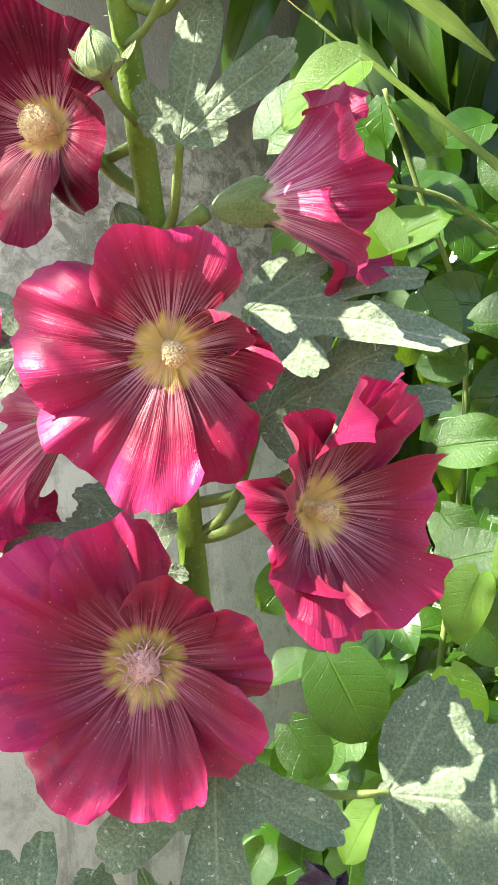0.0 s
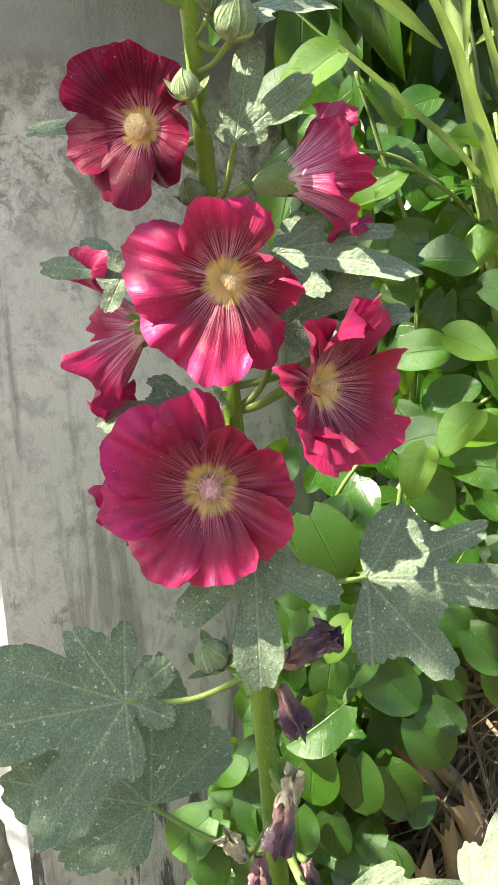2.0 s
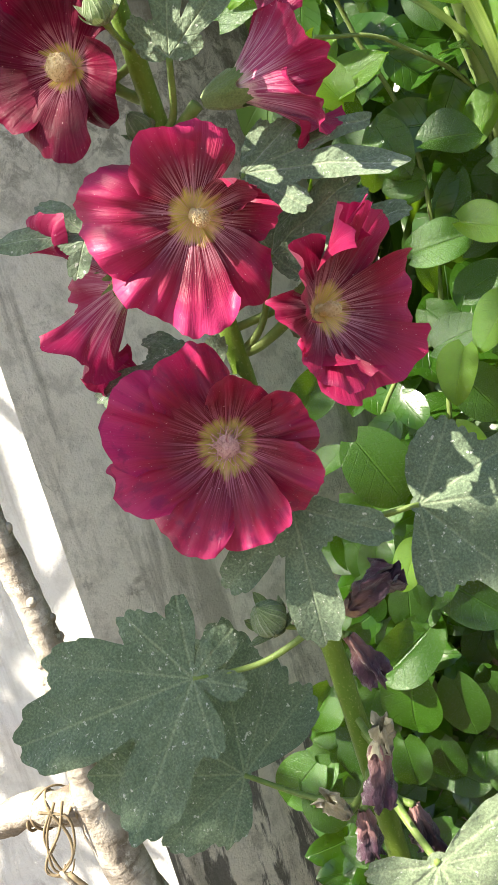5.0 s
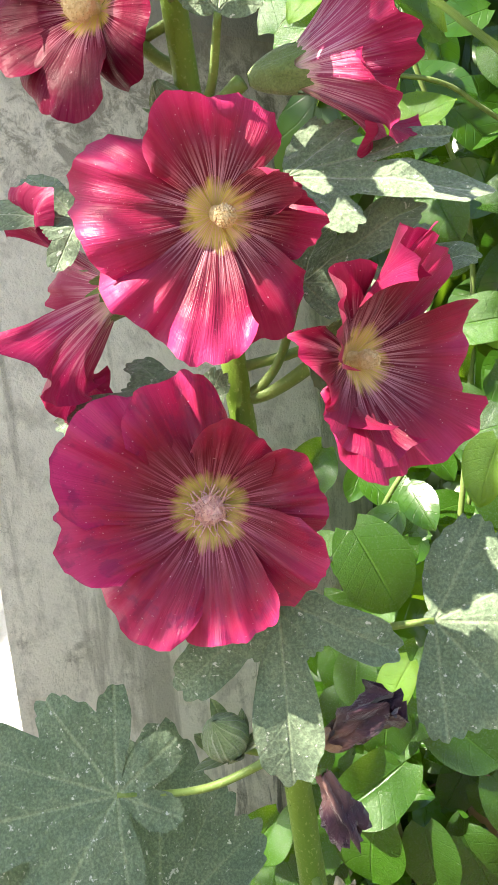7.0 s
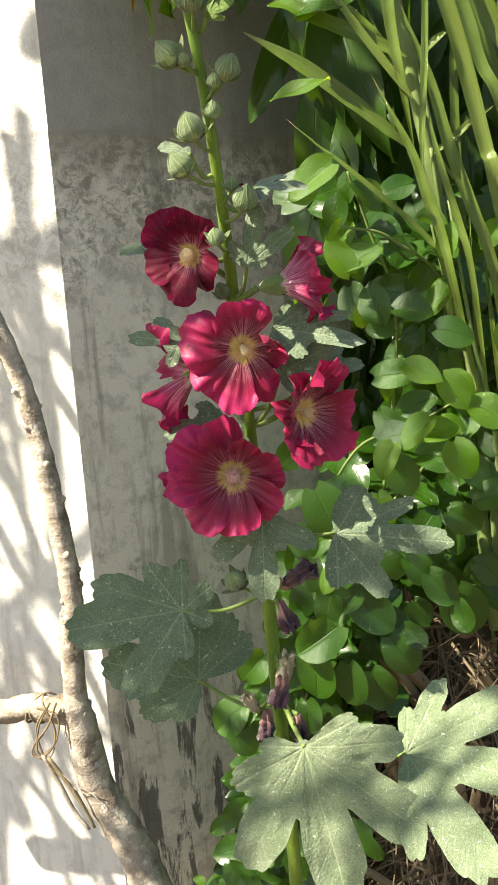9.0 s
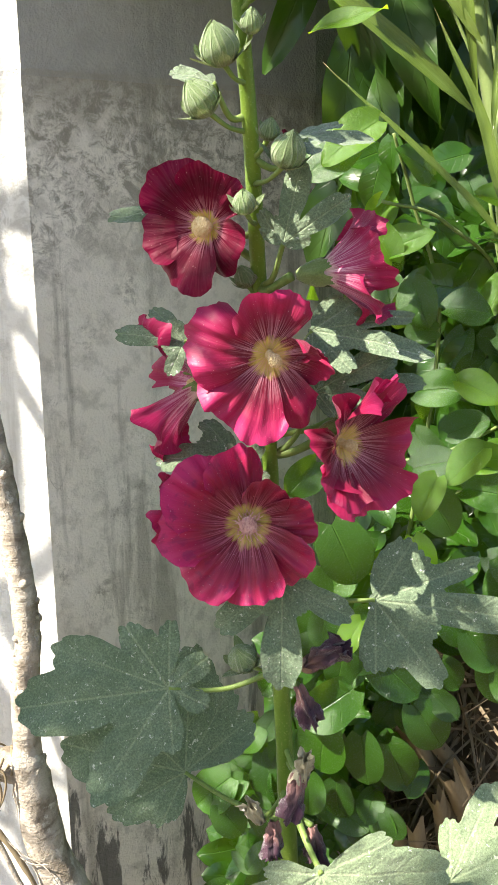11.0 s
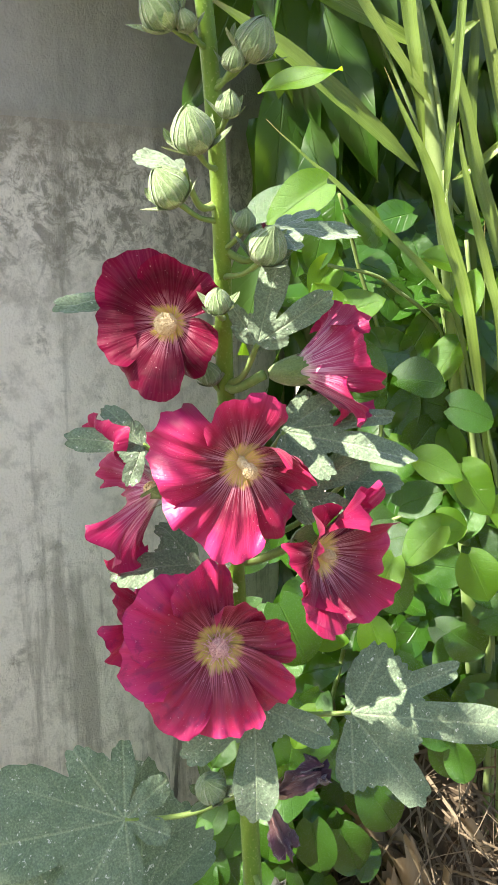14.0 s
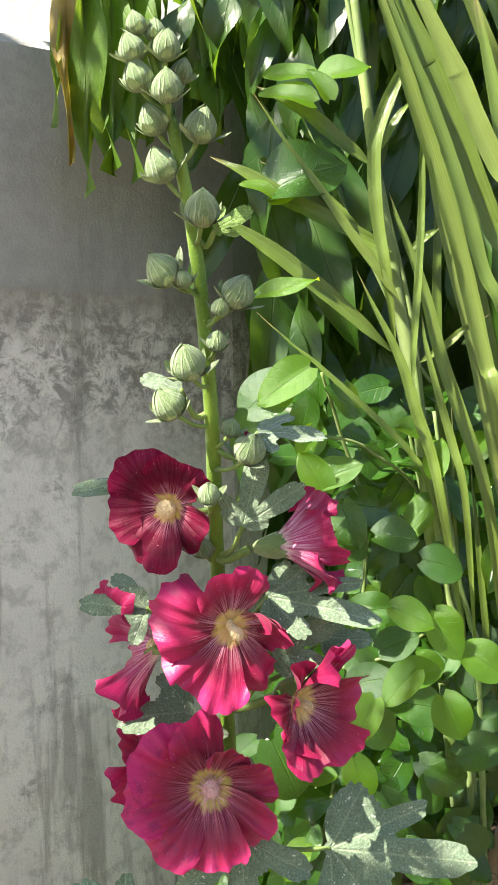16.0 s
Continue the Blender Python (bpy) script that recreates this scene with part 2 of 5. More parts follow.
stem_green = stem_material("stem_green", (0.110, 0.215, 0.018), (0.210, 0.335, 0.040))
petiole_green = stem_material("petiole_green", (0.140, 0.235, 0.045), (0.230, 0.330, 0.085))
cane_green = stem_material("cane_green", (0.120, 0.200, 0.045), (0.250, 0.330, 0.120), 40, False)
vine_stalk = stem_material("vine_stalk", (0.10, 0.17, 0.04), (0.20, 0.27, 0.08), 60, False)


def sepal_material(name, c1, c2, pale, ribs):
    """Downy green sepal: uv is (across, along); pale ribs and edges."""
    m = Mat(name)
    a, s, _ = m.uv()
    ob = m.coord("Object")
    n, f = m.noise(ob, 3.5 if ribs else 90, 4, 0.6), m.noise(ob, 26 if ribs else 900, 3, 0.7)
    base = m.mix(m.ramp(n, (0.35, 0.0), (0.65, 1.0)), c1, c2)
    h = m.math("ADD", n, f)
    if ribs:
        line = m.math("ABSOLUTE", m.math("SUBTRACT", m.math("FRACT", m.math("ADD", m.math("MULTIPLY", a, 2.0), m.math("ADD", 0.5, m.math("MULTIPLY", m.math("SUBTRACT", n, 0.5), 0.35)))), 0.5))
        rib = m.ramp(line, (0.05, 1.0), (0.16, 0.0))
        edge = m.ramp(m.math("ABSOLUTE", a), (0.82, 0.0), (0.95, 1.0))
        base = m.mix(m.math("MULTIPLY", m.math("MAXIMUM", m.math("MULTIPLY", rib, 0.45), edge), 0.5), base, pale)
        h = m.math("ADD", h, m.math("MULTIPLY", rib, 0.8))
    base = m.mix(0.6, base, m.ramp(f, (0.35, 0.6), (0.65, 1.25)), "MULTIPLY")
    m.bump(h, 0.6, 0.05 if ribs else 0.0012)
    return m.done(base, 0.8, 0.12, None, 0.3, 0.4)


bud_green = sepal_material("bud_green", (0.165, 0.275, 0.085), (0.260, 0.385, 0.150), (0.56, 0.66, 0.40), True)
bract_green = sepal_material("bract_green", (0.160, 0.250, 0.075), (0.240, 0.335, 0.115), (0.46, 0.53, 0.30), True)
calyx_green = sepal_material("calyx_green", (0.140, 0.220, 0.065), (0.210, 0.290, 0.105), (0.40, 0.46, 0.26), False)


def crumpled_material(name, c1, c2, root=None):
    m = Mat(name)
    n = m.noise(m.coord("Object", (1, 1, 0.35)), 160, 5, 0.65, 0.6)
    m.bump(n, 0.9, 0.003)
    base = m.mix(m.ramp(n, (0.35, 0.0), (0.7, 1.0)), c1, c2)
    if root:
        base = m.mix(m.ramp(m.math("ADD", m.uv()[1], m.math("MULTIPLY", n, 0.3)), (0.30, 0.85), (0.75, 0.0)), base, root)
    return m.done(base, 0.6, 0.1, None, 0.4, 0.3)


withered_purple = crumpled_material("withered_purple", (0.016, 0.004, 0.013), (0.070, 0.018, 0.042), (0.30, 0.15, 0.13))
withered_base = crumpled_material("withered_base", (0.16, 0.05, 0.06), (0.42, 0.30, 0.18))
pod_beige = crumpled_material("pod_beige", (0.26, 0.25, 0.15), (0.50, 0.45, 0.32))


def cement_material(name, light, dark, stain, sun_side=False):
    """Old cement render: pale wash, grey weathering, drips and black mould."""
    m = Mat(name)
    ob = m.coord("Object")
    n1, n2 = m.noise(ob, 4.2, 6, 0.6), m.noise(ob, 38, 5, 0.65)
    drip = m.noise(m.coord("Object", (1, 1, 0.09)), 26, 5, 0.62, 0.15)
    base = m.mix(m.ramp(n1, (0.32, 0.0), (0.68, 1.0)), dark, light)
    base = m.mix(m.math("MULTIPLY", m.ramp(n2, (0.36, 1.0), (0.52, 0.0)), 0.35), base, stain)
    base = m.mix(m.math("MULTIPLY", m.ramp(drip, (0.56, 0.0), (0.66, 1.0)), 0.55), base, stain)
    spot = m.noise(ob, 17, 6, 0.72, 0.4)
    base = m.mix(m.math("MULTIPLY", m.ramp(spot, (0.60, 0.0), (0.68, 1.0)), 0.55), base, stain)
    sep = m.n.new("ShaderNodeSeparateXYZ")
    m.put(ob, sep.inputs[0])
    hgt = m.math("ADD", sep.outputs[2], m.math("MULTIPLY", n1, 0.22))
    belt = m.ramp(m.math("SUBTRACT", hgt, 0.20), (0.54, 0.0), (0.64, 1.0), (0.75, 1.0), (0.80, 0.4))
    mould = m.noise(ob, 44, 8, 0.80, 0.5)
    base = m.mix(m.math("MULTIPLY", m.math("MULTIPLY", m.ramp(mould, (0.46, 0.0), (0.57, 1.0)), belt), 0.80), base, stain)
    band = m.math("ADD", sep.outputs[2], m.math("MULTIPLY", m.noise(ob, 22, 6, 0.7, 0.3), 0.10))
    base = m.mix(m.math("MULTIPLY", m.ramp(band, (0.855, 0.0), (0.925, 1.0)), 0.0 if sun_side else 0.65), base, stain)
    # dark drips near the base, deepened to paint in the corner's shade as well
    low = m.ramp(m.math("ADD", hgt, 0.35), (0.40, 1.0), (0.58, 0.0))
    drip_shade = m.noise(m.coord("Object", (1, 1, 0.16)), 34, 6, 0.7, 0.5)
    base = m.mix(m.math("MULTIPLY", m.math("MULTIPLY", m.ramp(drip_shade, (0.52, 0.0), (0.58, 1.0)), low), 0.12 if sun_side else 0.8), base, (0.06, 0.06, 0.06))
    crack = m.noise(m.coord("Object", (1, 1, 0.25)), 9, 7, 0.75, 1.4)
    line = m.ramp(m.math("ABSOLUTE", m.math("SUBTRACT", crack, 0.5)), (0.002, 1.0), (0.010, 0.0))
    patch = m.ramp(m.noise(ob, 3.1, 2, 0.5), (0.52, 0.0), (0.62, 1.0))
    base = m.mix(m.math("MULTIPLY", m.math("MULTIPLY", line, patch), 0.6), base, stain)
    m.bump(m.math("ADD", m.math("MULTIPLY", n2, 0.8), m.math("ADD", spot, m.noise(ob, 260, 3, 0.6))), 0.5, 0.003)
    return m.done(base, 0.9, 0, None, 0.2)


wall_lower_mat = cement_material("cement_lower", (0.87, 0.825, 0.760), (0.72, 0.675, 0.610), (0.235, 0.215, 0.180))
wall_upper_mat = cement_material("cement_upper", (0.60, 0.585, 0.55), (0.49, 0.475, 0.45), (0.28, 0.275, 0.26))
# lit copy of the pier's cement: sunshine put into a paler, cleaner colour
wall_sunlit_mat = cement_material("cement_sunlit", (0.80, 0.80, 0.78), (0.70, 0.70, 0.67), (0.48, 0.47, 0.44), True)


def soil_material():
    m = Mat("soil")
    ob = m.coord("Object")
    n1, n2, n3 = m.noise(ob, 3, 5, 0.6), m.noise(ob, 40, 6, 0.7), m.noise(m.coord("Object", (1, 0.15, 1)), 90, 4, 0.6)
    base = m.mix(n2, (0.075, 0.055, 0.038), (0.19, 0.145, 0.10))
    base = m.mix(m.math("MULTIPLY", m.ramp(n3, (0.58, 0.0), (0.68, 1.0)), 0.7), base, (0.36, 0.28, 0.17))
    m.bump(m.math("ADD", n2, n3), 0.9, 0.01)
    return m.done(base, 0.95, 0, None, 0.1)


soil_mat = soil_material()


def bark_material():
    m = Mat("bark")
    ob = m.coord("Object")
    ring = m.noise(m.coord("Object", (0.35, 0.35, 1.6)), 40, 5, 0.65, 0.5)
    n = m.noise(ob, 26, 6, 0.65)
    fine = m.noise(ob, 240, 4, 0.6)
    base = m.mix(m.ramp(n, (0.35, 0.0), (0.62, 1.0)), (0.20, 0.165, 0.125), (0.52, 0.47, 0.40))
    lichen = m.noise(ob, 55, 5, 0.7)
    base = m.mix(m.math("MULTIPLY", m.ramp(lichen, (0.56, 0.0), (0.62, 1.0)), 0.7), base, (0.64, 0.60, 0.53))
    base = m.mix(m.math("MULTIPLY", m.ramp(ring, (0.57, 0.0), (0.68, 1.0)), 0.5), base, (0.12, 0.095, 0.07))
    m.bump(m.math("ADD", m.math("ADD", ring, n), m.math("MULTIPLY", fine, 0.5)), 0.8, 0.004)
    return m.done(base, 0.85, 0, None, 0.25)


bark_mat = bark_material()


def straw_material(name, c1, c2):
    m = Mat(name)
    n = m.noise(m.coord("Object", (1, 1, 0.3)), 140, 4, 0.6)
    r = m.island()
    base = m.mix(m.math("MULTIPLY", m.math("ADD", r, n), 0.5), c1, c2)
    m.bump(n, 0.6, 0.002)
    return m.done(base, 0.8, 0.1, None, 0.25)


straw_mat = straw_material("straw", (0.055, 0.041, 0.027), (0.24, 0.19, 0.125))
foot_mat = straw_material("old_leaf_bases", (0.025, 0.018, 0.012), (0.13, 0.095, 0.060))
sheath_mat = straw_material("sheath", (0.13, 0.095, 0.055), (0.36, 0.29, 0.185))


# ---- ways to build ----
def mesh_of(name, verts, faces, material, uvs=None, smooth=True):
    me = bpy.data.meshes.new(name)
    me.from_pydata([tuple(v) for v in verts], [], faces)
    if uvs is not None:
        layer = me.uv_layers.new(name="UVMap")
        idx = np.empty(len(me.loops), dtype=np.int32)
        me.loops.foreach_get("vertex_index", idx)
        layer.data.foreach_set("uv", np.asarray(uvs, dtype=np.float32)[idx].ravel())
    if smooth:
        me.polygons.foreach_set("use_smooth", [True] * len(me.polygons))
    me.materials.append(material)
    me.update()
    return me


def part(name, me, parent=None, label=""):
    ob = new(name, me)
    if parent is not None:
        ob.parent = parent
        ob.matrix_parent_inverse = parent.matrix_basis.inverted()
    return tagged(ob, label) if label else ob


def grid_faces(rows, cols, wrap=False):
    out = []
    for i in range(rows - 1):
        for j in range(cols if wrap else cols - 1):
            k = (j + 1) % cols
            out.append((i * cols + j, i * cols + k, (i + 1) * cols + k, (i + 1) * cols + j))
    return out


def frame_of(axis, up=Vector((0, 0, 1))):
    """A turn whose z is axis and whose y is as near to up as it can be."""
    z = Vector(axis).normalized()
    x = Vector(up).cross(z)
    if x.length < 1e-4:
        x = Vector((1, 0, 0))
    x.normalize()
    return Matrix((x, z.cross(x), z)).transposed().to_4x4()


def spline(points, n):
    """n + 1 places along a smooth line through the points."""
    p = [Vector(q) for q in points]
    p = [p[0] * 2 - p[1]] + p + [p[-1] * 2 - p[-2]]
    out, segs = [], len(p) - 3
    for i in range(n + 1):
        f = min(i / n * segs, segs - 1e-6)
        k, t = int(f), f - int(f)
        a, b, c, d = p[k:k + 4]
        out.append(0.5 * (2 * b + (c - a) * t + (2 * a - 5 * b + 4 * c - d) * t * t + (3 * b - a - 3 * c + d) * t ** 3))
    return out


def tube(points, radii, material, name, n=24, sides=10, bumpy=0.0, seed=0):
    line = spline(points, n)
    verts, uvs = [], []
    side = None
    for i, q in enumerate(line):
        t = (line[min(i + 1, n)] - line[max(i - 1, 0)]).normalized()
        side = (t.orthogonal() if side is None else side - t * side.dot(t)).normalized()
        other = t.cross(side)
        f = i / n * (len(radii) - 1)
        k = min(int(f), len(radii) - 2)
        r = radii[k] + (radii[k + 1] - radii[k]) * (f - k)
        for j in range(sides):
            a = 2 * math.pi * j / sides
            d = side * math.cos(a) + other * math.sin(a)
            rr = r * (1 + bumpy * noise.noise(q * 60 + d * 2 + Vector((seed, 0, 0))))
            verts.append(q + d * rr)
            uvs.append((j / sides, i / n))
    faces = grid_faces(n + 1, sides, True)
    faces.append(tuple(range(sides))[::-1])
    faces.append(tuple(range(n * sides, (n + 1) * sides)))
    return mesh_of(name, verts, faces, material, uvs)


# ---- structure ----
def ground():
    near = [-50, -20, -8, -3, -1.6] + [-1 + 0.06 * i for i in range(44)] + [1.8, 3, 8, 20, 50]
    verts = []
    for y in near:
        for x in near:
            h = 0.02 * noise.noise(Vector((x * 3, y * 3, 0))) + 0.012 * noise.noise(Vector((x * 14, y * 14, 3)))
            verts.append(V(x, y, GROUND + (h if abs(x) < 2 and abs(y) < 2 else 0)))
    me = mesh_of("ground", verts, grid_faces(len(near), len(near)), soil_mat)
    tagged(new("ground", me), "brown soil with dry straw and litter", "ground", kind="structure")


ground()

LEDGE, TOP = 0.885, 1.205
PLAN = [(-1.7, 0.80), (-0.318, 0.53), (-0.20, 0.607), (-0.08, 0.70), (0.02, 0.80), (0.09, 0.91), (0.13, 1.05), (0.14, 1.5), (-1.7, 1.5)]


def offset_plan(d):
    cu, cw = -0.8, 1.15
    return [(u + (cu - u) * d / math.hypot(cu - u, cw - w), w + (cw - w) * d / math.hypot(cu - u, cw - w)) for u, w in PLAN]


def pier():
    """A rendered masonry pier: a proud lower part, a weathered ledge and a recessed upper part."""
    base = tagged(new("wall_pier"), "weathered grey cement-rendered pier with a shallow ledge", "wall", kind="structure")
    levels = [(GROUND - 0.1, 0), (0.1, 0), (0.5, 0), (LEDGE - 0.004, 0), (LEDGE, 0.0)]
    rings = []
    for z, d in levels:
        rings.append([V(u, w, z + (0.004 * noise.noise(Vector((u * 18, w * 18, 5))) if z > 0.6 else 0)) for u, w in offset_plan(d)])
    k = len(PLAN)

    def shell(name, rings, sides, mat, label, cap=False):
        verts, faces, at = [], [], {}
        for i in range(len(rings) - 1):
            for j in sides:
                q = []
                for a, b in ((i, j), (i, (j + 1) % k), (i + 1, (j + 1) % k), (i + 1, j)):
                    if (a, b) not in at:
                        at[(a, b)] = len(verts)
                        verts.append(rings[a][b])
                    q.append(at[(a, b)])
                faces.append(tuple(q))
        if cap:
            at0 = len(verts)
            verts.extend(rings[-1])
            faces.append(tuple(range(at0, at0 + k)))
        part(name, mesh_of(name, verts, faces, mat, None, False), base, label)

    # the sun's side takes the lit copy of the cement, the rest the others
    shell("sunlit_face", rings, [0], wall_sunlit_mat, "pale cement face in full sun")
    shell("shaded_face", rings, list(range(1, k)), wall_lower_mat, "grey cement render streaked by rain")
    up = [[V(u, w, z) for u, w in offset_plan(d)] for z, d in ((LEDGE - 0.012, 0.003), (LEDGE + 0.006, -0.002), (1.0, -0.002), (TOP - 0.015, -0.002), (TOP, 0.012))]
    shell("upper_sunlit_face", up, [0], wall_sunlit_mat, "pale upper cement face in the sun")
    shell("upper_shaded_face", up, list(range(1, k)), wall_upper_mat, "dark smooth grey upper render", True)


pier()


def back_wall():
    a, b = (-3.0, 2.9), (3.2, 2.4)
    verts = [V(u, w + d, z) for d in (0, 0.15) for u, w in (a, b) for z in (GROUND - 0.05, 2.1)]
    faces = [(0, 2, 3, 1), (4, 5, 7, 6), (1, 3, 7, 5), (0, 1, 5, 4), (2, 6, 7, 3), (0, 4, 6, 2)]
    tagged(new("wall_back", mesh_of("wall_back", verts, faces, wall_upper_mat, None, False)), "plain grey garden wall behind the hedge", "wall", kind="structure")


back_wall()


# ---- the hollyhock ----
hollyhock = tagged(new("hollyhock"), "tall hollyhock with crimson flowers, felted leaves and green buds", "hollyhock")


def stem_at(z):
    """The stem's place at a height."""
    knots = [(-0.46, 0.030, 0.120), (0.09, 0.030, 0.060), (0.20, 0.028, 0.052), (0.36, 0.022, 0.050), (0.54, 0.015, 0.050), (0.665, 0.010, 0.038), (0.72, 0.010, 0.014), (0.80, 0.008, -0.010), (0.90, -0.002, -0.026), (0.985, -0.024, -0.040)]
    for (z0, u0, w0), (z1, u1, w1) in zip(knots, knots[1:]):
        if z <= z1 or z1 == knots[-1][0]:
            f = (z - z0) / (z1 - z0)
            return V(u0 + (u1 - u0) * f, w0 + (w1 - w0) * f, z)


def build_stem():
    pts = [stem_at(z) for z in (-0.46, -0.1, 0.1, 0.28, 0.37, 0.47, 0.56, 0.66, 0.76, 0.86, 0.93, 0.98)]
    part("stem", tube(pts, [0.0074, 0.0072, 0.0069, 0.0065, 0.0060, 0.0056, 0.0052, 0.0047, 0.0040, 0.003], stem_green, "stem", 90, 14, 0.05), hollyhock, "thick green stem with fine pale hairs")
    rng = random.Random(5)
    verts, faces = [], []
    for _ in range(900):
        z = rng.uniform(0.0, 0.96)
        q = stem_at(z)
        a = rng.uniform(0, 6.283)
        d = Vector((math.cos(a), math.sin(a), rng.uniform(-0.1, 0.4))).normalized()
        r = 0.0068 - 0.0038 * max(0, (z - 0.2)) / 0.78
        p, tip = q + d * r * 0.9, q + d * (r + rng.uniform(0.0015, 0.0032))
        s = Vector((-d.y, d.x, 0)).normalized() * 0.00016
        n = len(verts)
        verts += [p - s, p + s, tip, p + Vector((0, 0, 0.0003))]
        faces += [(n, n + 1, n + 2), (n, n + 3, n + 2), (n + 3, n + 1, n + 2)]
    tagged(part("stem_hair", mesh_of("stem_hair", verts, faces, petiole_green), hollyhock), kind="stuff")


build_stem()


def petal_mesh(rng, R, c1, c2, phi, length, hw, mat, ruffle=1.0, roll=0.0, lift=0.0):
    """One petal round the flower's z: phi its angle, hw half its width at the rim, roll how far the rim turns towards the viewer."""
    nr, na = 24, 33
    verts, uvs = [], []
    p1, p2, p3 = (rng.uniform(0, 6.28) for _ in range(3))
    off = Vector((rng.uniform(0, 50), rng.uniform(0, 50), 0))
    for i in range(nr):
        s = i / (nr - 1)
        ang = 52 + (hw - 52) * min(1.0, s * 1.5) ** 0.8
        q = max(0.0, s - 0.5) / 0.5
        for j in range(na):
            a = 2 * j / (na - 1) - 1
            rim = 1 - 0.30 * abs(a) ** 3.0 - 0.04 * math.exp(-(a / 0.2) ** 2) + 0.035 * math.sin(4.3 * a + p1)
            rim += 0.045 * noise.noise(Vector((a * 4.0, 1.0, 0)) + off) + ruffle * 0.030 * noise.noise(Vector((a * 11.0, 2.0, 0)) + off)
            r = R * length * (0.05 + 0.95 * s * (1 + (rim - 1) * s * s))
            rad = s * length
            h = R * (c1 * rad - c2 * rad * rad) + R * lift * s * s + R * 0.27 * a * s * s - R * 0.12 * (a * a - 0.3) * s * (1.2 - s)
            h += R * 0.040 * math.sin(a * 9 + p2 + 2 * s) * s * (1 - 0.4 * s) + R * 0.012 * math.sin(a * 23 + p3) * s + R * 0.13 * noise.noise(Vector((a * 1.8, s * 1.6, 0)) + off) * s
            h += R * ruffle * s ** 3 * (0.07 * math.sin(6.0 * a + p3) + 0.13 * noise.noise(Vector((a * 4.5, s * 2.0, 7)) + off) + 0.03 * math.sin(17 * a + p1))
            h += R * length * 0.42 * roll * q * q
            r -= R * length * 0.20 * abs(roll) * q * q
            th = phi + a * radians(ang)
            verts.append((r * math.cos(th), r * math.sin(th), h))
            uvs.append((rad, a))
    return mesh_of("petal", verts, grid_faces(nr, na), mat, uvs)


def calyx_mesh(R, mat, cup=0.6):
    rows, cols = 9, 60
    verts, uvs = [], []
    for i in range(rows):
        s = i / (rows - 1)
        for j in range(cols):
            a = 2 * math.pi * j / cols
            lobe = (0.5 + 0.5 * math.cos(5 * a)) ** 1.6
            r = R * (0.07 + 0.21 * math.sin(1.45 * s) ** 0.75 + 0.05 * lobe * s ** 4 + 0.008 * math.cos(25 * a) * s)
            z = R * (-0.30 + (0.12 + 0.30 * cup) * s + 0.32 * cup * lobe * s ** 2)
            verts.append((r * math.cos(a), r * math.sin(a), z))
            uvs.append((j / cols * 2, s))
    return mesh_of("calyx", verts, grid_faces(rows, cols, True), mat, uvs)


def column_mesh(R, length, knob, mat, wispy, rng):
    rows, cols = 15, 14
    verts, uvs = [], []
    for i in range(rows):
        s = i / (rows - 1)
        if s < 0.5:
            r = R * (0.075 - 0.03 * s)
        else:
            t = (s - 0.5) / 0.5
            r = R * knob * math.sqrt(max(0.0, 1 - (2 * t - 1) ** 2)) + R * 0.02 * (1 - t)
        z = R * length * (s * 0.9 if s < 0.5 else 0.45 + (s - 0.5) * 2 * (0.55 + knob * 0.5))
        for j in range(cols):
            a = 2 * math.pi * j / cols
            rr = r * (1 + 0.16 * noise.noise(Vector((math.cos(a) * 4, math.sin(a) * 4, s * 14))))
            verts.append((rr * math.cos(a), rr * math.sin(a), z))
            uvs.append((j / cols, s))
    faces = grid_faces(rows, cols, True)
    # small anthers, or curling styles, over the head
    for _ in range(200 if not wispy else 120):
        a, t = rng.uniform(0, 6.283), rng.uniform(0.05, 1.0)
        rr = R * knob * math.sqrt(max(0.05, 1 - (2 * t - 1) ** 2))
        z = R * length * (0.45 + t * (0.55 + knob * 0.5))
        c = Vector((rr * math.cos(a), rr * math.sin(a), z))
        d = Vector((math.cos(a), math.sin(a), (2 * t - 1) * 1.2)).normalized()
        k = len(verts)
        if not wispy:
            g = R * rng.uniform(0.010, 0.016)
            for e in (Vector((g, 0, 0)), Vector((-g, 0, 0)), Vector((0, g, 0)), Vector((0, -g, 0)), Vector((0, 0, g)), Vector((0, 0, -g))):
                verts.append(c + d * g * 0.8 + e)
                uvs.append((0.5, 0.9))
            faces += [(k, k + 2, k + 4), (k + 2, k + 1, k + 4), (k + 1, k + 3, k + 4), (k + 3, k, k + 4), (k + 2, k, k + 5), (k + 1, k + 2, k + 5), (k + 3, k + 1, k + 5), (k, k + 3, k + 5)]
        else:
            bend = Vector((rng.uniform(-1, 1), rng.uniform(-1, 1), rng.uniform(-0.6, 1))).normalized()
            seg, g = 7, R * 0.007
            side = d.orthogonal().normalized() * g
            for i in range(seg):
                f = i / (seg - 1)
                q = c + d * R * 0.05 * f + bend * R * 0.08 * f * f
                verts += [q - side, q + side, q + d.cross(side).normalized() * g]
                uvs += [(0.5, 0.9)] * 3
            for i in range(seg - 1):
                b = k + 3 * i
                for x, y in ((0, 1), (1, 2), (2, 0)):
                    faces.append((b + x, b + y, b + 3 + y, b + 3 + x))
    return mesh_of("stamen_column", verts, faces, mat, uvs)


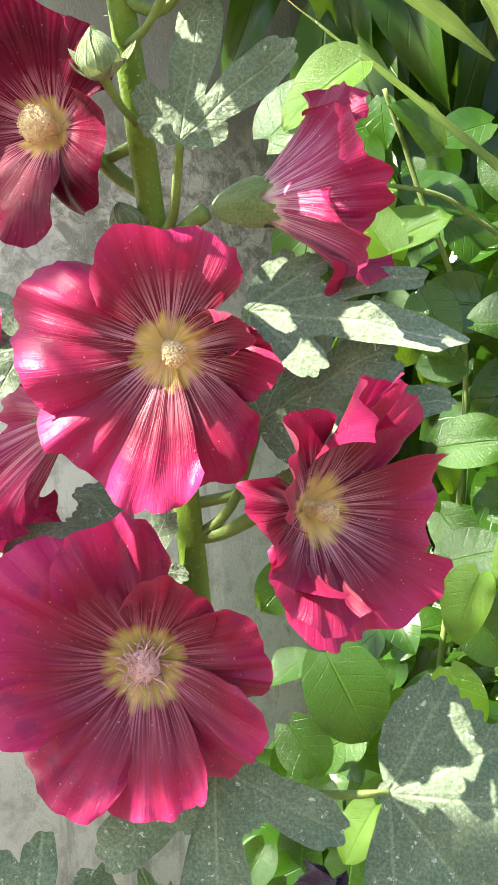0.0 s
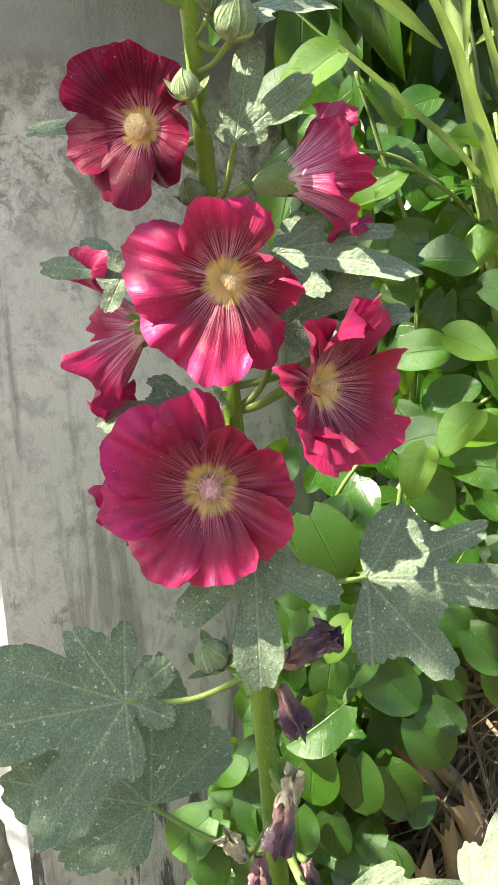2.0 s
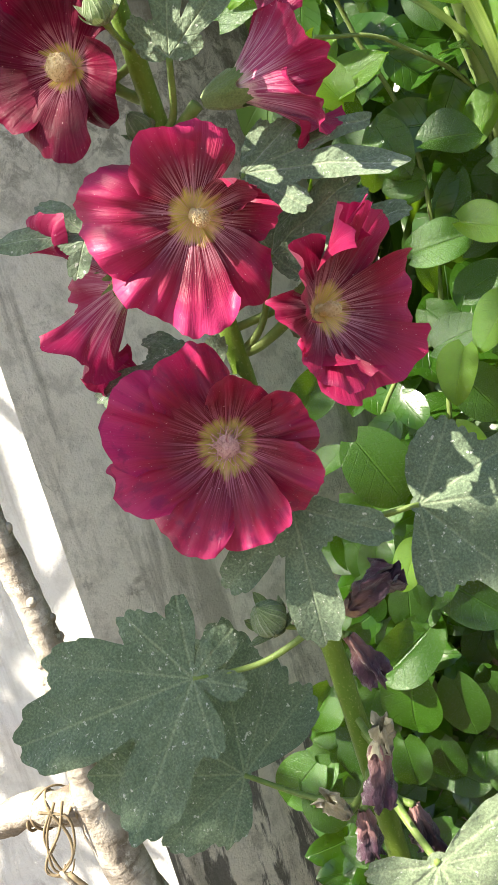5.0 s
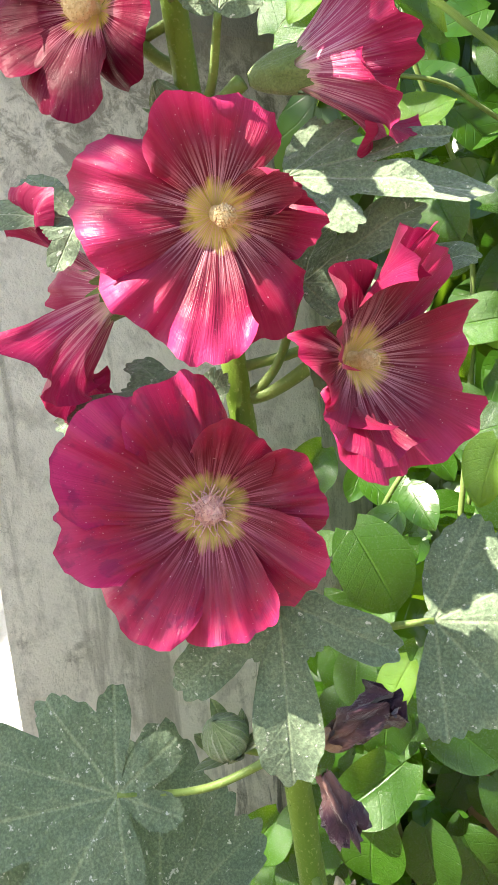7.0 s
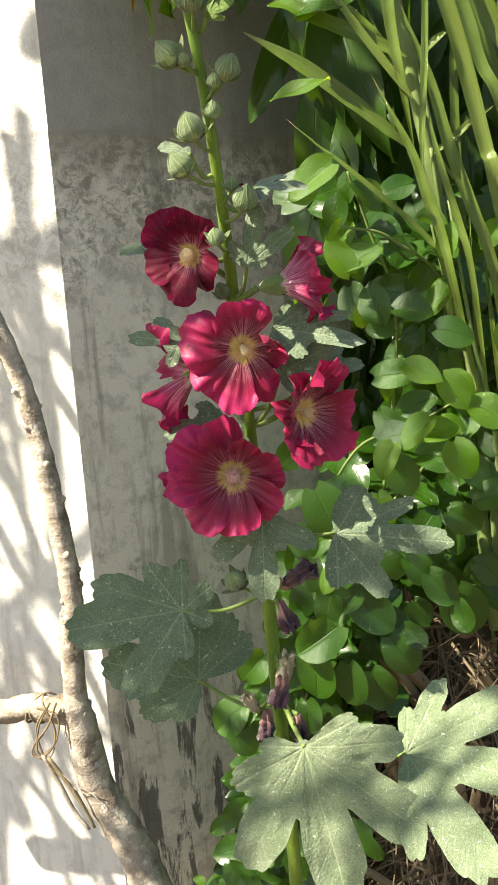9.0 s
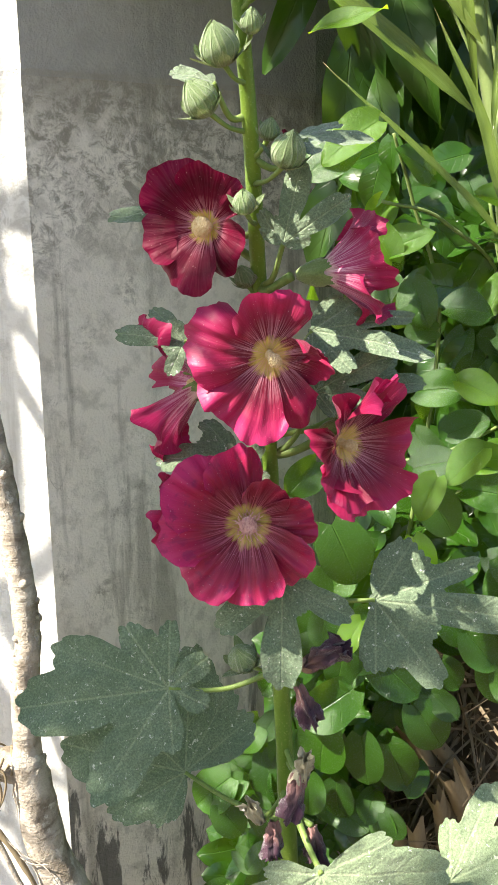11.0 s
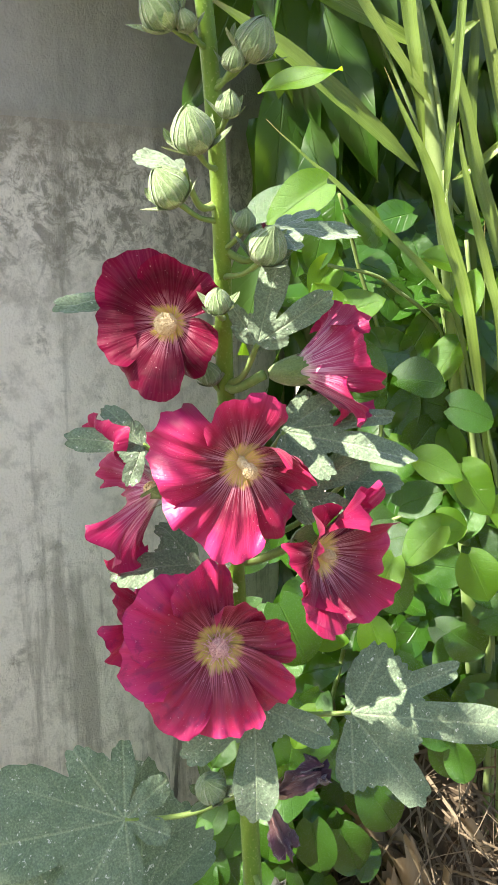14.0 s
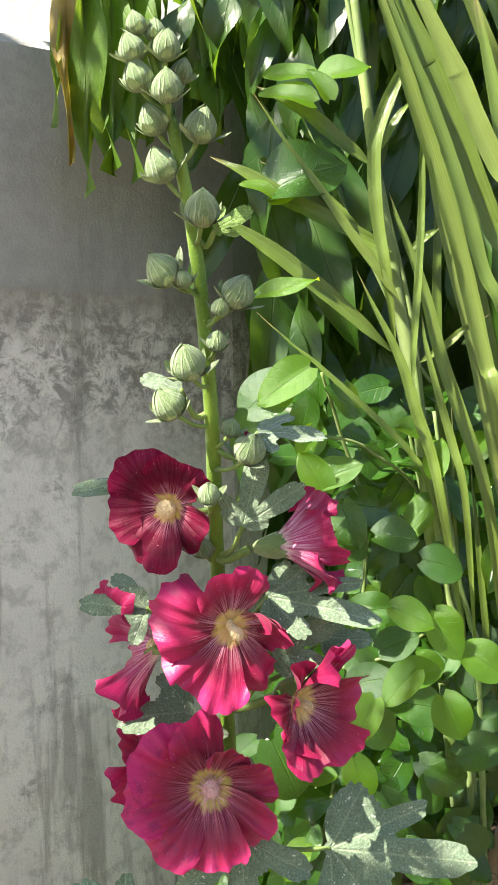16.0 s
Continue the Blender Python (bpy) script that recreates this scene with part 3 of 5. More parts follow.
def flower(label, centre, axis, R, mat, c1, c2, seed, stem_z, petals, ruffle=1.0, knob=0.10, column=0.5, wispy=False, pollen=None, calyx=1.0):
    """petals: (angle, length, half width, roll, lift), the later ones in front."""
    rng = random.Random(seed)
    base = Matrix.Translation(centre) @ frame_of(axis)
    head = new("flower", calyx_mesh(R * calyx, calyx_green, c1 if c1 > 1 else 0.1))
    head.matrix_basis = base
    head.parent = hollyhock
    tagged(head, label)
    for i, (phi, length, hw, roll, lift) in enumerate(petals):
        p = new("petal", petal_mesh(rng, R, c1, c2, radians(phi), length, hw, mat, ruffle, roll, lift))
        p.parent = head
        p.location = (0, 0, 0.0007 * i)
    if column:
        c = new("stamen_column", column_mesh(R, column, knob, pollen or pollen_yellow, wispy, rng))
        c.parent = head
    start = base @ Vector((0, 0, -R * 0.30))
    end = stem_at(stem_z)
    mid = (start + end) / 2 - Vector(axis).normalized() * R * 0.12 - Vector((0, 0, R * 0.12))
    part("pedicel", tube([end, mid, start], [0.0034, 0.0028, 0.0034], petiole_green, "pedicel", 12, 8, 0.1), hollyhock)
    return head


flower("open crimson hollyhock flower with pink stamens and a bruised petal", V(0.003, 0.016, 0.498), D(0.10, -1, 0.06), 0.0545, petal_magenta, 0.66, 0.26, 11, 0.47,
       [(103, 1.04, 30, 0.1, -0.12), (5, 0.88, 36, -0.15, -0.02), (60, 0.76, 38, 0.40, 0.02), (222, 1.12, 38, -0.2, -0.08), (182, 1.12, 30, -0.1, -0.02), (142, 1.18, 36, -0.1, 0.04), (272, 1.00, 36, -0.2, 0.04), (318, 0.96, 36, -0.2, 0.0)], 0.75, 0.100, 0.30, True, pollen=pollen_pink)
flower("frilled bright crimson hollyhock flower with a yellow throat", V(0.0185, 0.014, 0.613), D(0.34, -1, -0.16), 0.048, petal_crimson, 0.50, 0.24, 23, 0.575,
       [(92, 0.98, 54, -0.15, 0.0), (345, 0.84, 38, 0.7, 0.0), (284, 1.12, 38, -0.2, 0.0), (172, 1.24, 44, -0.30, -0.20), (236, 1.18, 44, -0.1, 0.08), (24, 0.66, 34, 1.2, 0.12)], 1.4, 0.074, 0.46)
flower("half-turned crimson hollyhock flower", V(0.063, 0.030, 0.551), D(1.05, -1, -0.06), 0.049, petal_crimson, 0.74, 0.18, 37, 0.537,
       [(58, 1.10, 34, 0.0, 0.0), (188, 0.84, 44, -0.3, 0.0), (345, 1.04, 52, -0.3, 0.0), (136, 0.88, 44, 0.0, 0.02), (90, 1.06, 30, 0.2, 0.05), (278, 1.02, 52, -0.2, 0.02), (228, 0.90, 38, -0.1, 0.06)], 0.9, 0.066, 0.34)
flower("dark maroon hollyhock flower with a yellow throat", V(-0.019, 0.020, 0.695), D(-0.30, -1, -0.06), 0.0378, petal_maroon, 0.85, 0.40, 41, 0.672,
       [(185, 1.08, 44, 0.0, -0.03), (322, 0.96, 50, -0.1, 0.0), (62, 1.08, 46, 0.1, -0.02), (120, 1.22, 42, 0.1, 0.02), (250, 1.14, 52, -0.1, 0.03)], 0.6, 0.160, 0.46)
flower("pink-veined crimson hollyhock flower seen from behind", V(0.046, 0.026, 0.664), D(1.0, 0.12, 0.10), 0.043, petal_back, 1.30, 0.22, 53, 0.655,
       [(20, 1.08, 48, -0.7, 0.0), (92, 0.98, 44, -0.5, 0.0), (165, 1.0, 48, -0.4, 0.0), (235, 1.0, 48, -0.5, 0.0), (305, 1.10, 50, -0.7, 0.0)], 0.9, 0.08, 0.0, calyx=0.80)
flower("drooping crimson hollyhock flower seen from its side", V(-0.026, 0.046, 0.590), D(-1.0, -0.10, -0.16), 0.050, petal_back, 1.05, 0.24, 61, 0.56,
       [(150, 1.0, 34, -0.3, 0.0), (84, 1.22, 26, -0.6, 0.0), (208, 1.0, 30, -0.3, 0.0), (266, 1.26, 28, -0.6, 0.0), (318, 1.10, 34, -0.4, 0.0)], 0.8, 0.08, 0.3, calyx=0.8)
flower("crimson hollyhock flower facing away behind another", V(-0.034, 0.066, 0.490), D(-1.0, 0.30, -0.10), 0.038, petal_magenta, 1.0, 0.5, 67, 0.45,
       [(40, 1, 48, 0, 0), (112, 1, 48, 0, 0), (184, 1, 48, 0, 0), (256, 1, 48, 0, 0), (328, 1, 48, 0, 0)], 0.9, 0.08, 0.0)


def lobed_leaf_mesh(name, L, lobes, mat, seed, droop=0.15, floor=0.40, fold=0.10, crumple=0.05):
    """A palmate leaf in its own plane: +y runs from the stalk to the tip. lobes: (angle, length, half width)."""
    rng = random.Random(seed)
    off = Vector((rng.uniform(0, 90), rng.uniform(0, 90), 0))
    rows, cols = 12, 240
    verts, uvs = [(0, 0, 0)], [(0, 0)]
    for i in range(1, rows):
        s = i / (rows - 1)
        for j in range(cols):
            th = -180 + 360 * j / cols
            best, rim = 999.0, floor * (1 if abs(th) < 75 else max(0.10, 1 - (abs(th) - 75) / 50))
            for a, ln, hw in lobes:
                d = abs((th - a + 180) % 360 - 180)
                best = min(best, d)
                x = d / hw
                if x < 1:
                    rim = max(rim, ln * (1 - x ** 2.2) ** 0.62)
            rim *= 1 + 0.040 * noise.noise(Vector((j * 0.16, seed, 0)))
            rim *= 1 + (0.052 * abs(math.sin(j * 0.62 + seed)) - 0.026 + 0.014 * noise.noise(Vector((j * 0.9, seed, 4)))) * s ** 3
            r = L * s * rim
            t = radians(th)
            x, y = -r * math.sin(t), r * math.cos(t)
            q = s * rim
            z = -droop * L * q * q + fold * L * q * abs(math.sin(radians(min(best, 50) * 1.8))) * 0.35
            z += crumple * L * noise.noise(Vector((x, y, 0)) * (4.0 / L) + off) * (0.3 + q)
            z += 0.012 * L * noise.noise(Vector((x, y, 0)) * (16.0 / L) + off)
            verts.append((x, y, z))
            uvs.append((q * math.sin(radians(min(best, 89))), q))
    faces = [(0, 1 + j, 1 + (j + 1) % cols) for j in range(cols)]
    for i in range(rows - 2):
        for j in range(cols):
            k = (j + 1) % cols
            faces.append((1 + i * cols + j, 1 + (i + 1) * cols + j, 1 + (i + 1) * cols + k, 1 + i * cols + k))
    return mesh_of(name, verts, faces, mat, uvs)


LOBES3 = [(0, 1.0, 28), (62, 0.72, 26), (-62, 0.72, 26)]


def mallow_leaf(label, joint, tip, normal, lobes, seed, foot=None, mat=None, droop=0.15, floor=0.40, fold=0.10, crumple=0.06, thick=0.0022):
    """A leaf whose stalk meets it at joint and whose main lobe ends at tip."""
    y = (Vector(tip) - Vector(joint))
    L = y.length
    y.normalize()
    z = Vector(normal) - y * Vector(normal).dot(y)
    z.normalize()
    m = Matrix((y.cross(z), y, z)).transposed().to_4x4()
    ob = new("leaf", lobed_leaf_mesh("leaf", L, lobes, mat or leaf_felt, seed, droop, floor, fold, crumple))
    ob.matrix_basis = Matrix.Translation(joint) @ m
    ob.parent = hollyhock
    tagged(ob, label)
    if foot is not None:
        a, b = Vector(foot), Vector(joint)
        mid = (a + b) / 2 + Vector((0, 0, -0.008)) + z * -0.004
        p = new("petiole", tube([a, mid, b], [thick * 1.15, thick * 0.9, thick * 0.75], petiole_green, "petiole", 16, 8, 0.12, seed))
        p.parent = ob
        p.matrix_parent_inverse = ob.matrix_basis.inverted()
    return ob


GREY = "grey-green felted lobed hollyhock leaf with pale veins"
mallow_leaf(GREY + " and dust", V(0.091, 0.045, 0.431), V(0.196, 0.030, 0.426), D(-0.10, -1, 0.42), [(0, 1.0, 15), (27, 0.74, 13), (-46, 0.70, 20), (64, 0.48, 26), (-84, 0.48, 28)], 3, stem_at(0.445), floor=0.46, droop=0.10)
mallow_leaf(GREY + ", large and dusty", V(-0.062, 0.040, 0.358), V(-0.175, 0.020, 0.348), D(-0.05, -1, 0.55), [(0, 1.0, 26), (-26, 0.82, 22), (-60, 0.52, 22), (-96, 0.44, 20), (-148, 0.32, 34), (50, 0.82, 26), (88, 0.40, 24), (150, 0.28, 34)], 7, stem_at(0.372), floor=0.42, droop=0.10)
mallow_leaf(GREY + ", broad, hanging low", V(-0.056, 0.062, 0.274), V(-0.153, 0.055, 0.297), D(-0.05, -1, 0.50), [(0, 1.0, 30), (-30, 0.72, 34), (-80, 0.96, 30), (-106, 0.74, 26), (-130, 0.68, 30), (40, 0.66, 32), (77, 0.40, 32)], 9, stem_at(0.245), floor=0.46, droop=0.10)
mallow_leaf("sunlit pale green broad lobed hollyhock leaf", V(0.054, 0.000, 0.237), V(0.089, -0.030, 0.095), D(-0.05, -0.85, 0.75), [(0, 1.0, 22), (39, 0.92, 22), (78, 0.62, 24), (104, 0.38, 22), (-41, 0.86, 22), (-75, 0.52, 26), (-106, 0.28, 24)], 13, stem_at(0.278), leaf_felt_low, floor=0.46, droop=0.08, thick=0.003)
mallow_leaf("sunlit pale green lobed hollyhock leaf with a torn hole", V(0.149, 0.030, 0.214), V(0.262, 0.005, 0.206), D(-0.05, -0.85, 0.70), [(0, 1.05, 21), (-46, 1.10, 22), (-77, 0.80, 17), (38, 1.05, 20), (73, 0.70, 17), (98, 0.38, 24)], 17, V(0.040, 0.060, 0.190), leaf_felt_low, floor=0.46, droop=0.08, thick=0.003)
mallow_leaf(GREY + ", hanging under a flower", V(0.026, 0.016, 0.456), V(0.026, -0.006, 0.384), D(0.02, -1, 0.25), [(0, 1.0, 23), (62, 0.72, 22), (-52, 0.76, 24)], 19, stem_at(0.46), floor=0.36, droop=0.10)
mallow_leaf(GREY + ", narrow-lobed", V(0.046, 0.034, 0.626), V(0.121, 0.012, 0.617), D(-0.1, -1, 0.6), [(0, 1.0, 14), (21, 0.86, 10), (-34, 0.52, 22), (50, 0.46, 24), (-75, 0.30, 24)], 21, stem_at(0.60), floor=0.38, droop=0.16)
mallow_leaf(GREY + ", partly in the sun, behind a flower", V(0.048, 0.040, 0.584), V(0.096, 0.030, 0.613), D(-0.15, -1, 0.6), [(0, 1.0, 22), (-38, 0.70, 22), (44, 0.62, 26), (85, 0.42, 26), (-75, 0.40, 26)], 25, stem_at(0.535), floor=0.42)
mallow_leaf(GREY + ", small, behind a flower", V(0.088, 0.058, 0.588), V(0.121, 0.048, 0.590), D(-0.1, -1, 0.8), LOBES3, 27, stem_at(0.55), floor=0.5)
mallow_leaf(GREY + ", three-lobed, upright", V(0.029, 0.004, 0.683), V(0.040, -0.004, 0.730), D(-0.1, -1, 0.25), [(0, 1.0, 22), (-42, 1.0, 19), (50, 0.52, 26)], 29, stem_at(0.655), floor=0.36)
mallow_leaf(GREY + ", three-lobed, curling", V(0.040, 0.004, 0.746), V(0.084, -0.004, 0.747), D(-0.1, -0.6, 1.0), [(0, 1.0, 22), (48, 0.70, 18), (-55, 0.55, 22)], 31, stem_at(0.735), floor=0.36)
mallow_leaf(GREY + ", slender", V(-0.045, 0.056, 0.706), V(-0.090, 0.040, 0.706), D(0, -1, 0.9), [(0, 1.0, 20), (70, 0.5, 25), (-70, 0.5, 25)], 33, stem_at(0.69), floor=0.3)
mallow_leaf(GREY + ", partly in the sun", V(-0.040, 0.030, 0.620), V(-0.084, 0.020, 0.629), D(0, -1, 0.8), [(0, 1.0, 22), (-45, 0.75, 26), (75, 0.6, 26)], 35, stem_at(0.60), floor=0.36)
mallow_leaf(GREY + ", sunlit edge", V(-0.010, 0.046, 0.538), V(-0.062, 0.030, 0.541), D(0, -0.8, 0.9), LOBES3, 39, stem_at(0.51), floor=0.5)
mallow_leaf(GREY + ", small, half hidden", V(-0.004, 0.040, 0.527), V(0.010, 0.030, 0.551), D(0, -1, 0.4), LOBES3, 43, stem_at(0.52), floor=0.5)
mallow_leaf("small serrated green leaf beside the buds", V(0.014, -0.028, 0.874), V(0.036, -0.034, 0.886), D(0.1, -1.0, 0.15), [(0, 1.0, 24), (40, 0.6, 18), (-40, 0.6, 18)], 45, stem_at(0.872), leaf_young, floor=0.2)
mallow_leaf("small grey-green leaf below a bud", V(-0.010, -0.016, 0.776), V(-0.034, -0.018, 0.785), D(0, -0.8, 0.7), [(0, 1.0, 32)], 47, stem_at(0.76), floor=0.25)


def bud_mesh(mat):
    """A round bud, one high: five overlapping pointed sepals round a closed core."""
    verts, uvs, faces = [], [], []
    rng = random.Random(8)
    rows, cols = 12, 9
    for k in range(5):
        base, phi, lift = len(verts), 2 * math.pi * k / 5, rng.uniform(-0.03, 0.05)
        for i in range(rows):
            s = i / (rows - 1)
            theta = radians(8 + 171 * s)
            r = 0.49 * math.sin(theta) ** 0.9
            z = 0.48 - 0.50 * math.cos(theta) + (0.20 + lift) * max(0, s - 0.66) ** 1.5 * 6
            hw = radians(58) * (1 - max(0, (s - 0.55) / 0.45) ** 1.8 * 0.55)
            for j in range(cols):
                a = 2 * j / (cols - 1) - 1
                keel = 0.05 * math.exp(-(a / 0.18) ** 2) - 0.035 * abs(a) ** 4
                rr = r * (1 + 0.075 * a + keel) + 0.022 * max(0, s - 0.8) * 5 * abs(a)
                th = phi + a * hw + 0.22 * s
                verts.append((rr * math.cos(th), rr * math.sin(th), z))
                uvs.append((a, s))
        faces += [tuple(base + v for v in f) for f in grid_faces(rows, cols)]
    base = len(verts)
    for i in range(7):
        theta = math.pi * (0.03 + 0.94 * i / 6)
        for j in range(14):
            verts.append((0.44 * math.sin(theta) * math.cos(j * math.pi / 7), 0.44 * math.sin(theta) * math.sin(j * math.pi / 7), 0.48 - 0.46 * math.cos(theta)))
            uvs.append((0.6, 0.5))
    faces += [tuple(base + v for v in f) for f in grid_faces(7, 14, True)]
    return mesh_of("sepals", verts, faces, mat, uvs)


def bract_mesh(mat):
    """The small cup of six pointed teeth under a bud."""
    verts, uvs = [], []
    rows, cols = 8, 60
    for i in range(rows):
        s = i / (rows - 1)
        for j in range(cols):
            a = 2 * math.pi * j / cols
            x = (j / cols * 6) % 1.0 * 2 - 1
            tooth = (1 - abs(x)) ** 0.9
            t = s * (0.40 + 0.66 * tooth)
            theta = radians(6 + 100 * t)
            r = 0.53 * math.sin(theta) + 0.62 * max(0, t - 0.45) ** 1.4 * (1 + 0.6 * math.sin(3 * a + 0.7))
            verts.append((r * math.cos(a), r * math.sin(a), 0.46 - 0.52 * math.cos(theta)))
            uvs.append((x, s))
    return mesh_of("bract", verts, grid_faces(rows, cols, True), mat, uvs)


SEPALS, BRACT = bud_mesh(bud_green), bract_mesh(bract_green)


def bud(u, w, z, size, stem_z, tilt=0.5, tip=False):
    """A bud of that radius centred at a place, on a short stalk from the stem."""
    c = V(u, w, z)
    foot = stem_at(stem_z)
    out = (c - foot)
    axis = (out.normalized() * tilt + Vector((0, 0, 0.75)) + D(0, -1, 0) * 0.25).normalized()
    head = new("bud", SEPALS)
    head.matrix_basis = Matrix.Translation(c - axis * size * 0.86) @ frame_of(axis, D(0.3, 0.2, 0.1)) @ Matrix.Diagonal((size * 1.80, size * 1.80, size * 1.58, 1)) @ Matrix.Rotation(z * 90, 4, "Z")
    head.parent = hollyhock
    tagged(head, "plump ribbed grey-green flower bud" + (" opening at its crimson tip" if tip else ""))
    b = new("bract", BRACT)
    b.parent = head
    if tip:
        rng = random.Random(3)
        t = new("petal_tip", petal_mesh(rng, 0.22, 1.4, 0.3, 0.0, 1.0, 60, petal_maroon))
        t.parent = head
        t.location = (0.12, 0.0, 0.82)
    s = c - axis * size * 0.84
    part("bud_stalk", tube([foot, (foot + s) / 2 - Vector((0, 0, size * 0.25)), s], [0.0019, 0.0014, 0.0018], petiole_green, "bud_stalk", 8, 7), hollyhock)


bud(-0.030, -0.044, 0.991, 0.0070, 0.975)
bud(-0.019, -0.040, 0.988, 0.0070, 0.972)
bud(-0.033, -0.044, 0.977, 0.0090, 0.960)
bud(-0.012, -0.048, 0.977, 0.0092, 0.960)
bud(-0.030, -0.042, 0.962, 0.0100, 0.945)
bud(-0.004, -0.036, 0.966, 0.0075, 0.950)
bud(-0.012, -0.052, 0.953, 0.0100, 0.938)
bud(-0.022, -0.036, 0.938, 0.0098, 0.922, 0.9)
bud(0.007, -0.042, 0.933, 0.0110, 0.915, 0.8)
bud(-0.018, -0.036, 0.911, 0.0110, 0.893, 0.9)
bud(0.007, -0.046, 0.884, 0.0118, 0.866, 0.4)
bud(-0.019, -0.028, 0.850, 0.0120, 0.838, 1.1)
bud(-0.006, -0.030, 0.844, 0.0060, 0.834, 0.9)
bud(0.028, -0.026, 0.836, 0.0115, 0.818, 0.9)
bud(0.017, -0.028, 0.827, 0.0066, 0.815, 0.6)
bud(0.014, -0.026, 0.806, 0.0072, 0.795, 0.6)
bud(-0.004, -0.032, 0.793, 0.0125, 0.777, 0.5)
bud(-0.018, -0.018, 0.767, 0.0120, 0.750, 1.1)
bud(0.034, -0.016, 0.737, 0.0118, 0.720, 0.6, True)
bud(0.022, -0.006, 0.750, 0.0070, 0.735, 0.5)
bud(0.007, -0.014, 0.708, 0.0080, 0.696, 0.4)
bud(0.001, 0.034, 0.662, 0.0080, 0.650, 0.9)
bud(-0.003, 0.014, 0.398, 0.0115, 0.372, 0.7)


def withered(label, u, w, z, length, axis, seed, mat, stem_z, pale=None):
    """A spent flower: a shrunken, twisted tube of crumpled petals."""
    rng = random.Random(seed)
    rows, cols = 16, 22
    verts, uvs = [], []
    for i in range(rows):
        s = i / (rows - 1)
        for j in range(cols):
            a = 2 * math.pi * j / cols + 1.2 * s
            r = length * (0.09 + 0.13 * math.sin(math.pi * (0.10 + 0.75 * s)) + 0.14 * s ** 3)
            r *= 0.70 + 0.80 * noise.noise(Vector((math.cos(a) * 2.2, math.sin(a) * 2.2, s * 3 + seed))) + 0.28 * math.cos(5 * a + seed + 2 * s)
            z0 = length * (s + 0.34 * s * s * noise.noise(Vector((math.cos(a) * 2, math.sin(a) * 2, seed + 9))))
            verts.append((r * math.cos(a), r * math.sin(a), z0))
            uvs.append((j / cols, s))
    head = new("withered_flower", mesh_of("withered_flower", verts, grid_faces(rows, cols, True), mat, uvs))
    head.matrix_basis = Matrix.Translation(V(u, w, z)) @ frame_of(axis, D(0.2, 0.3, 0.1))
    head.parent = hollyhock
    tagged(head, label)
    if pale:
        c = new("calyx", calyx_mesh(length * 0.62, pale))
        c.parent = head
        c.location = (0, 0, length * 0.12)
    part("pedicel", tube([stem_at(stem_z), (stem_at(stem_z) + V(u, w, z)) / 2 - Vector((0, 0, 0.003)), V(u, w, z)], [0.0025, 0.0022, 0.0025], petiole_green, "pedicel", 8, 7), hollyhock)


withered("spent hollyhock flower shrivelled to dark purple", 0.040, 0.022, 0.388, 0.036, D(0.75, -0.2, 0.55), 3, withered_purple, 0.385, withered_base)
withered("shrivelled dark purple spent flower hanging down", 0.036, 0.026, 0.372, 0.030, D(0.35, -0.2, -0.9), 5, withered_purple, 0.372)
withered("shrivelled purple spent flower hanging from a dry pod", 0.036, 0.020, 0.306, 0.034, D(-0.15, -0.3, -1), 7, withered_purple, 0.31, pod_beige)
withered("dry beige seed pod in papery sepals", 0.040, 0.022, 0.298, 0.026, D(0.05, -0.3, 1), 9, pod_beige, 0.30, pod_beige)
withered("round dry beige seed pod", 0.008, 0.022, 0.262, 0.026, D(-0.25, -0.4, 0.7), 11, pod_beige, 0.27, pod_beige)
withered("shrivelled purple spent flower below a pod", 0.018, 0.020, 0.265, 0.029, D(-0.05, -0.2, -1), 13, withered_purple, 0.275)
withered("small shrivelled purple spent flower", 0.046, 0.034, 0.252, 0.030, D(0.2, -0.2, -1), 15, withered_purple, 0.26)


# ---- the climbing vine ----
vine = tagged(new("climbing_vine"), "climbing vine with glossy rounded green leaves", "vine")


def ovate_mesh(name, mat, seed, aspect=0.80, fold=0.25, droop=0.25, heart=0.12, wave=0.05, rows=13, cols=9, blunt=0.0):
    """A leaf one long along +y from its stalk, its upper side towards +z."""
    rng = random.Random(seed)
    p = rng.uniform(0, 6.28)
    verts, uvs = [], []
    for i in range(rows):
        s = i / (rows - 1)
        hw = 0.5 * aspect * math.sin(math.pi * min(0.999, 0.035 + 0.965 * s ** (0.82 + 0.12 * blunt))) ** (0.62 - 0.12 * blunt)
        for j in range(cols):
            a = 2 * j / (cols - 1) - 1
            x = hw * a
            y = s - heart * abs(a) ** 1.5 * (1 - s) ** 3
            z = fold * abs(x) - droop * s * s * 0.6 + wave * math.sin(6 * s + p + a) * abs(a)
            verts.append((x, y, z))
            uvs.append((a, s))
    return mesh_of(name, verts, grid_faces(rows, cols), mat, uvs)


OVATES = [ovate_mesh("leaf", vine_green, k, 0.76 + 0.05 * (k % 4), 0.10 + 0.12 * (k % 3), 0.12 + 0.14 * (k % 4), 0.12, 0.03 + 0.03 * (k % 3), 15, 9, 1.0) for k in range(8)]
SLIM = ovate_mesh("leaf", vine_sunlit, 31, 0.30, 0.2, 0.15, 0.0)
# leaf shapes in the brighter colour that paints in sunshine
SUNLIT_OVATES = [ovate_mesh("leaf", vine_sunlit, 20 + k, 0.66 + 0.06 * k, 0.35, 0.25, 0.10) for k in range(4)]


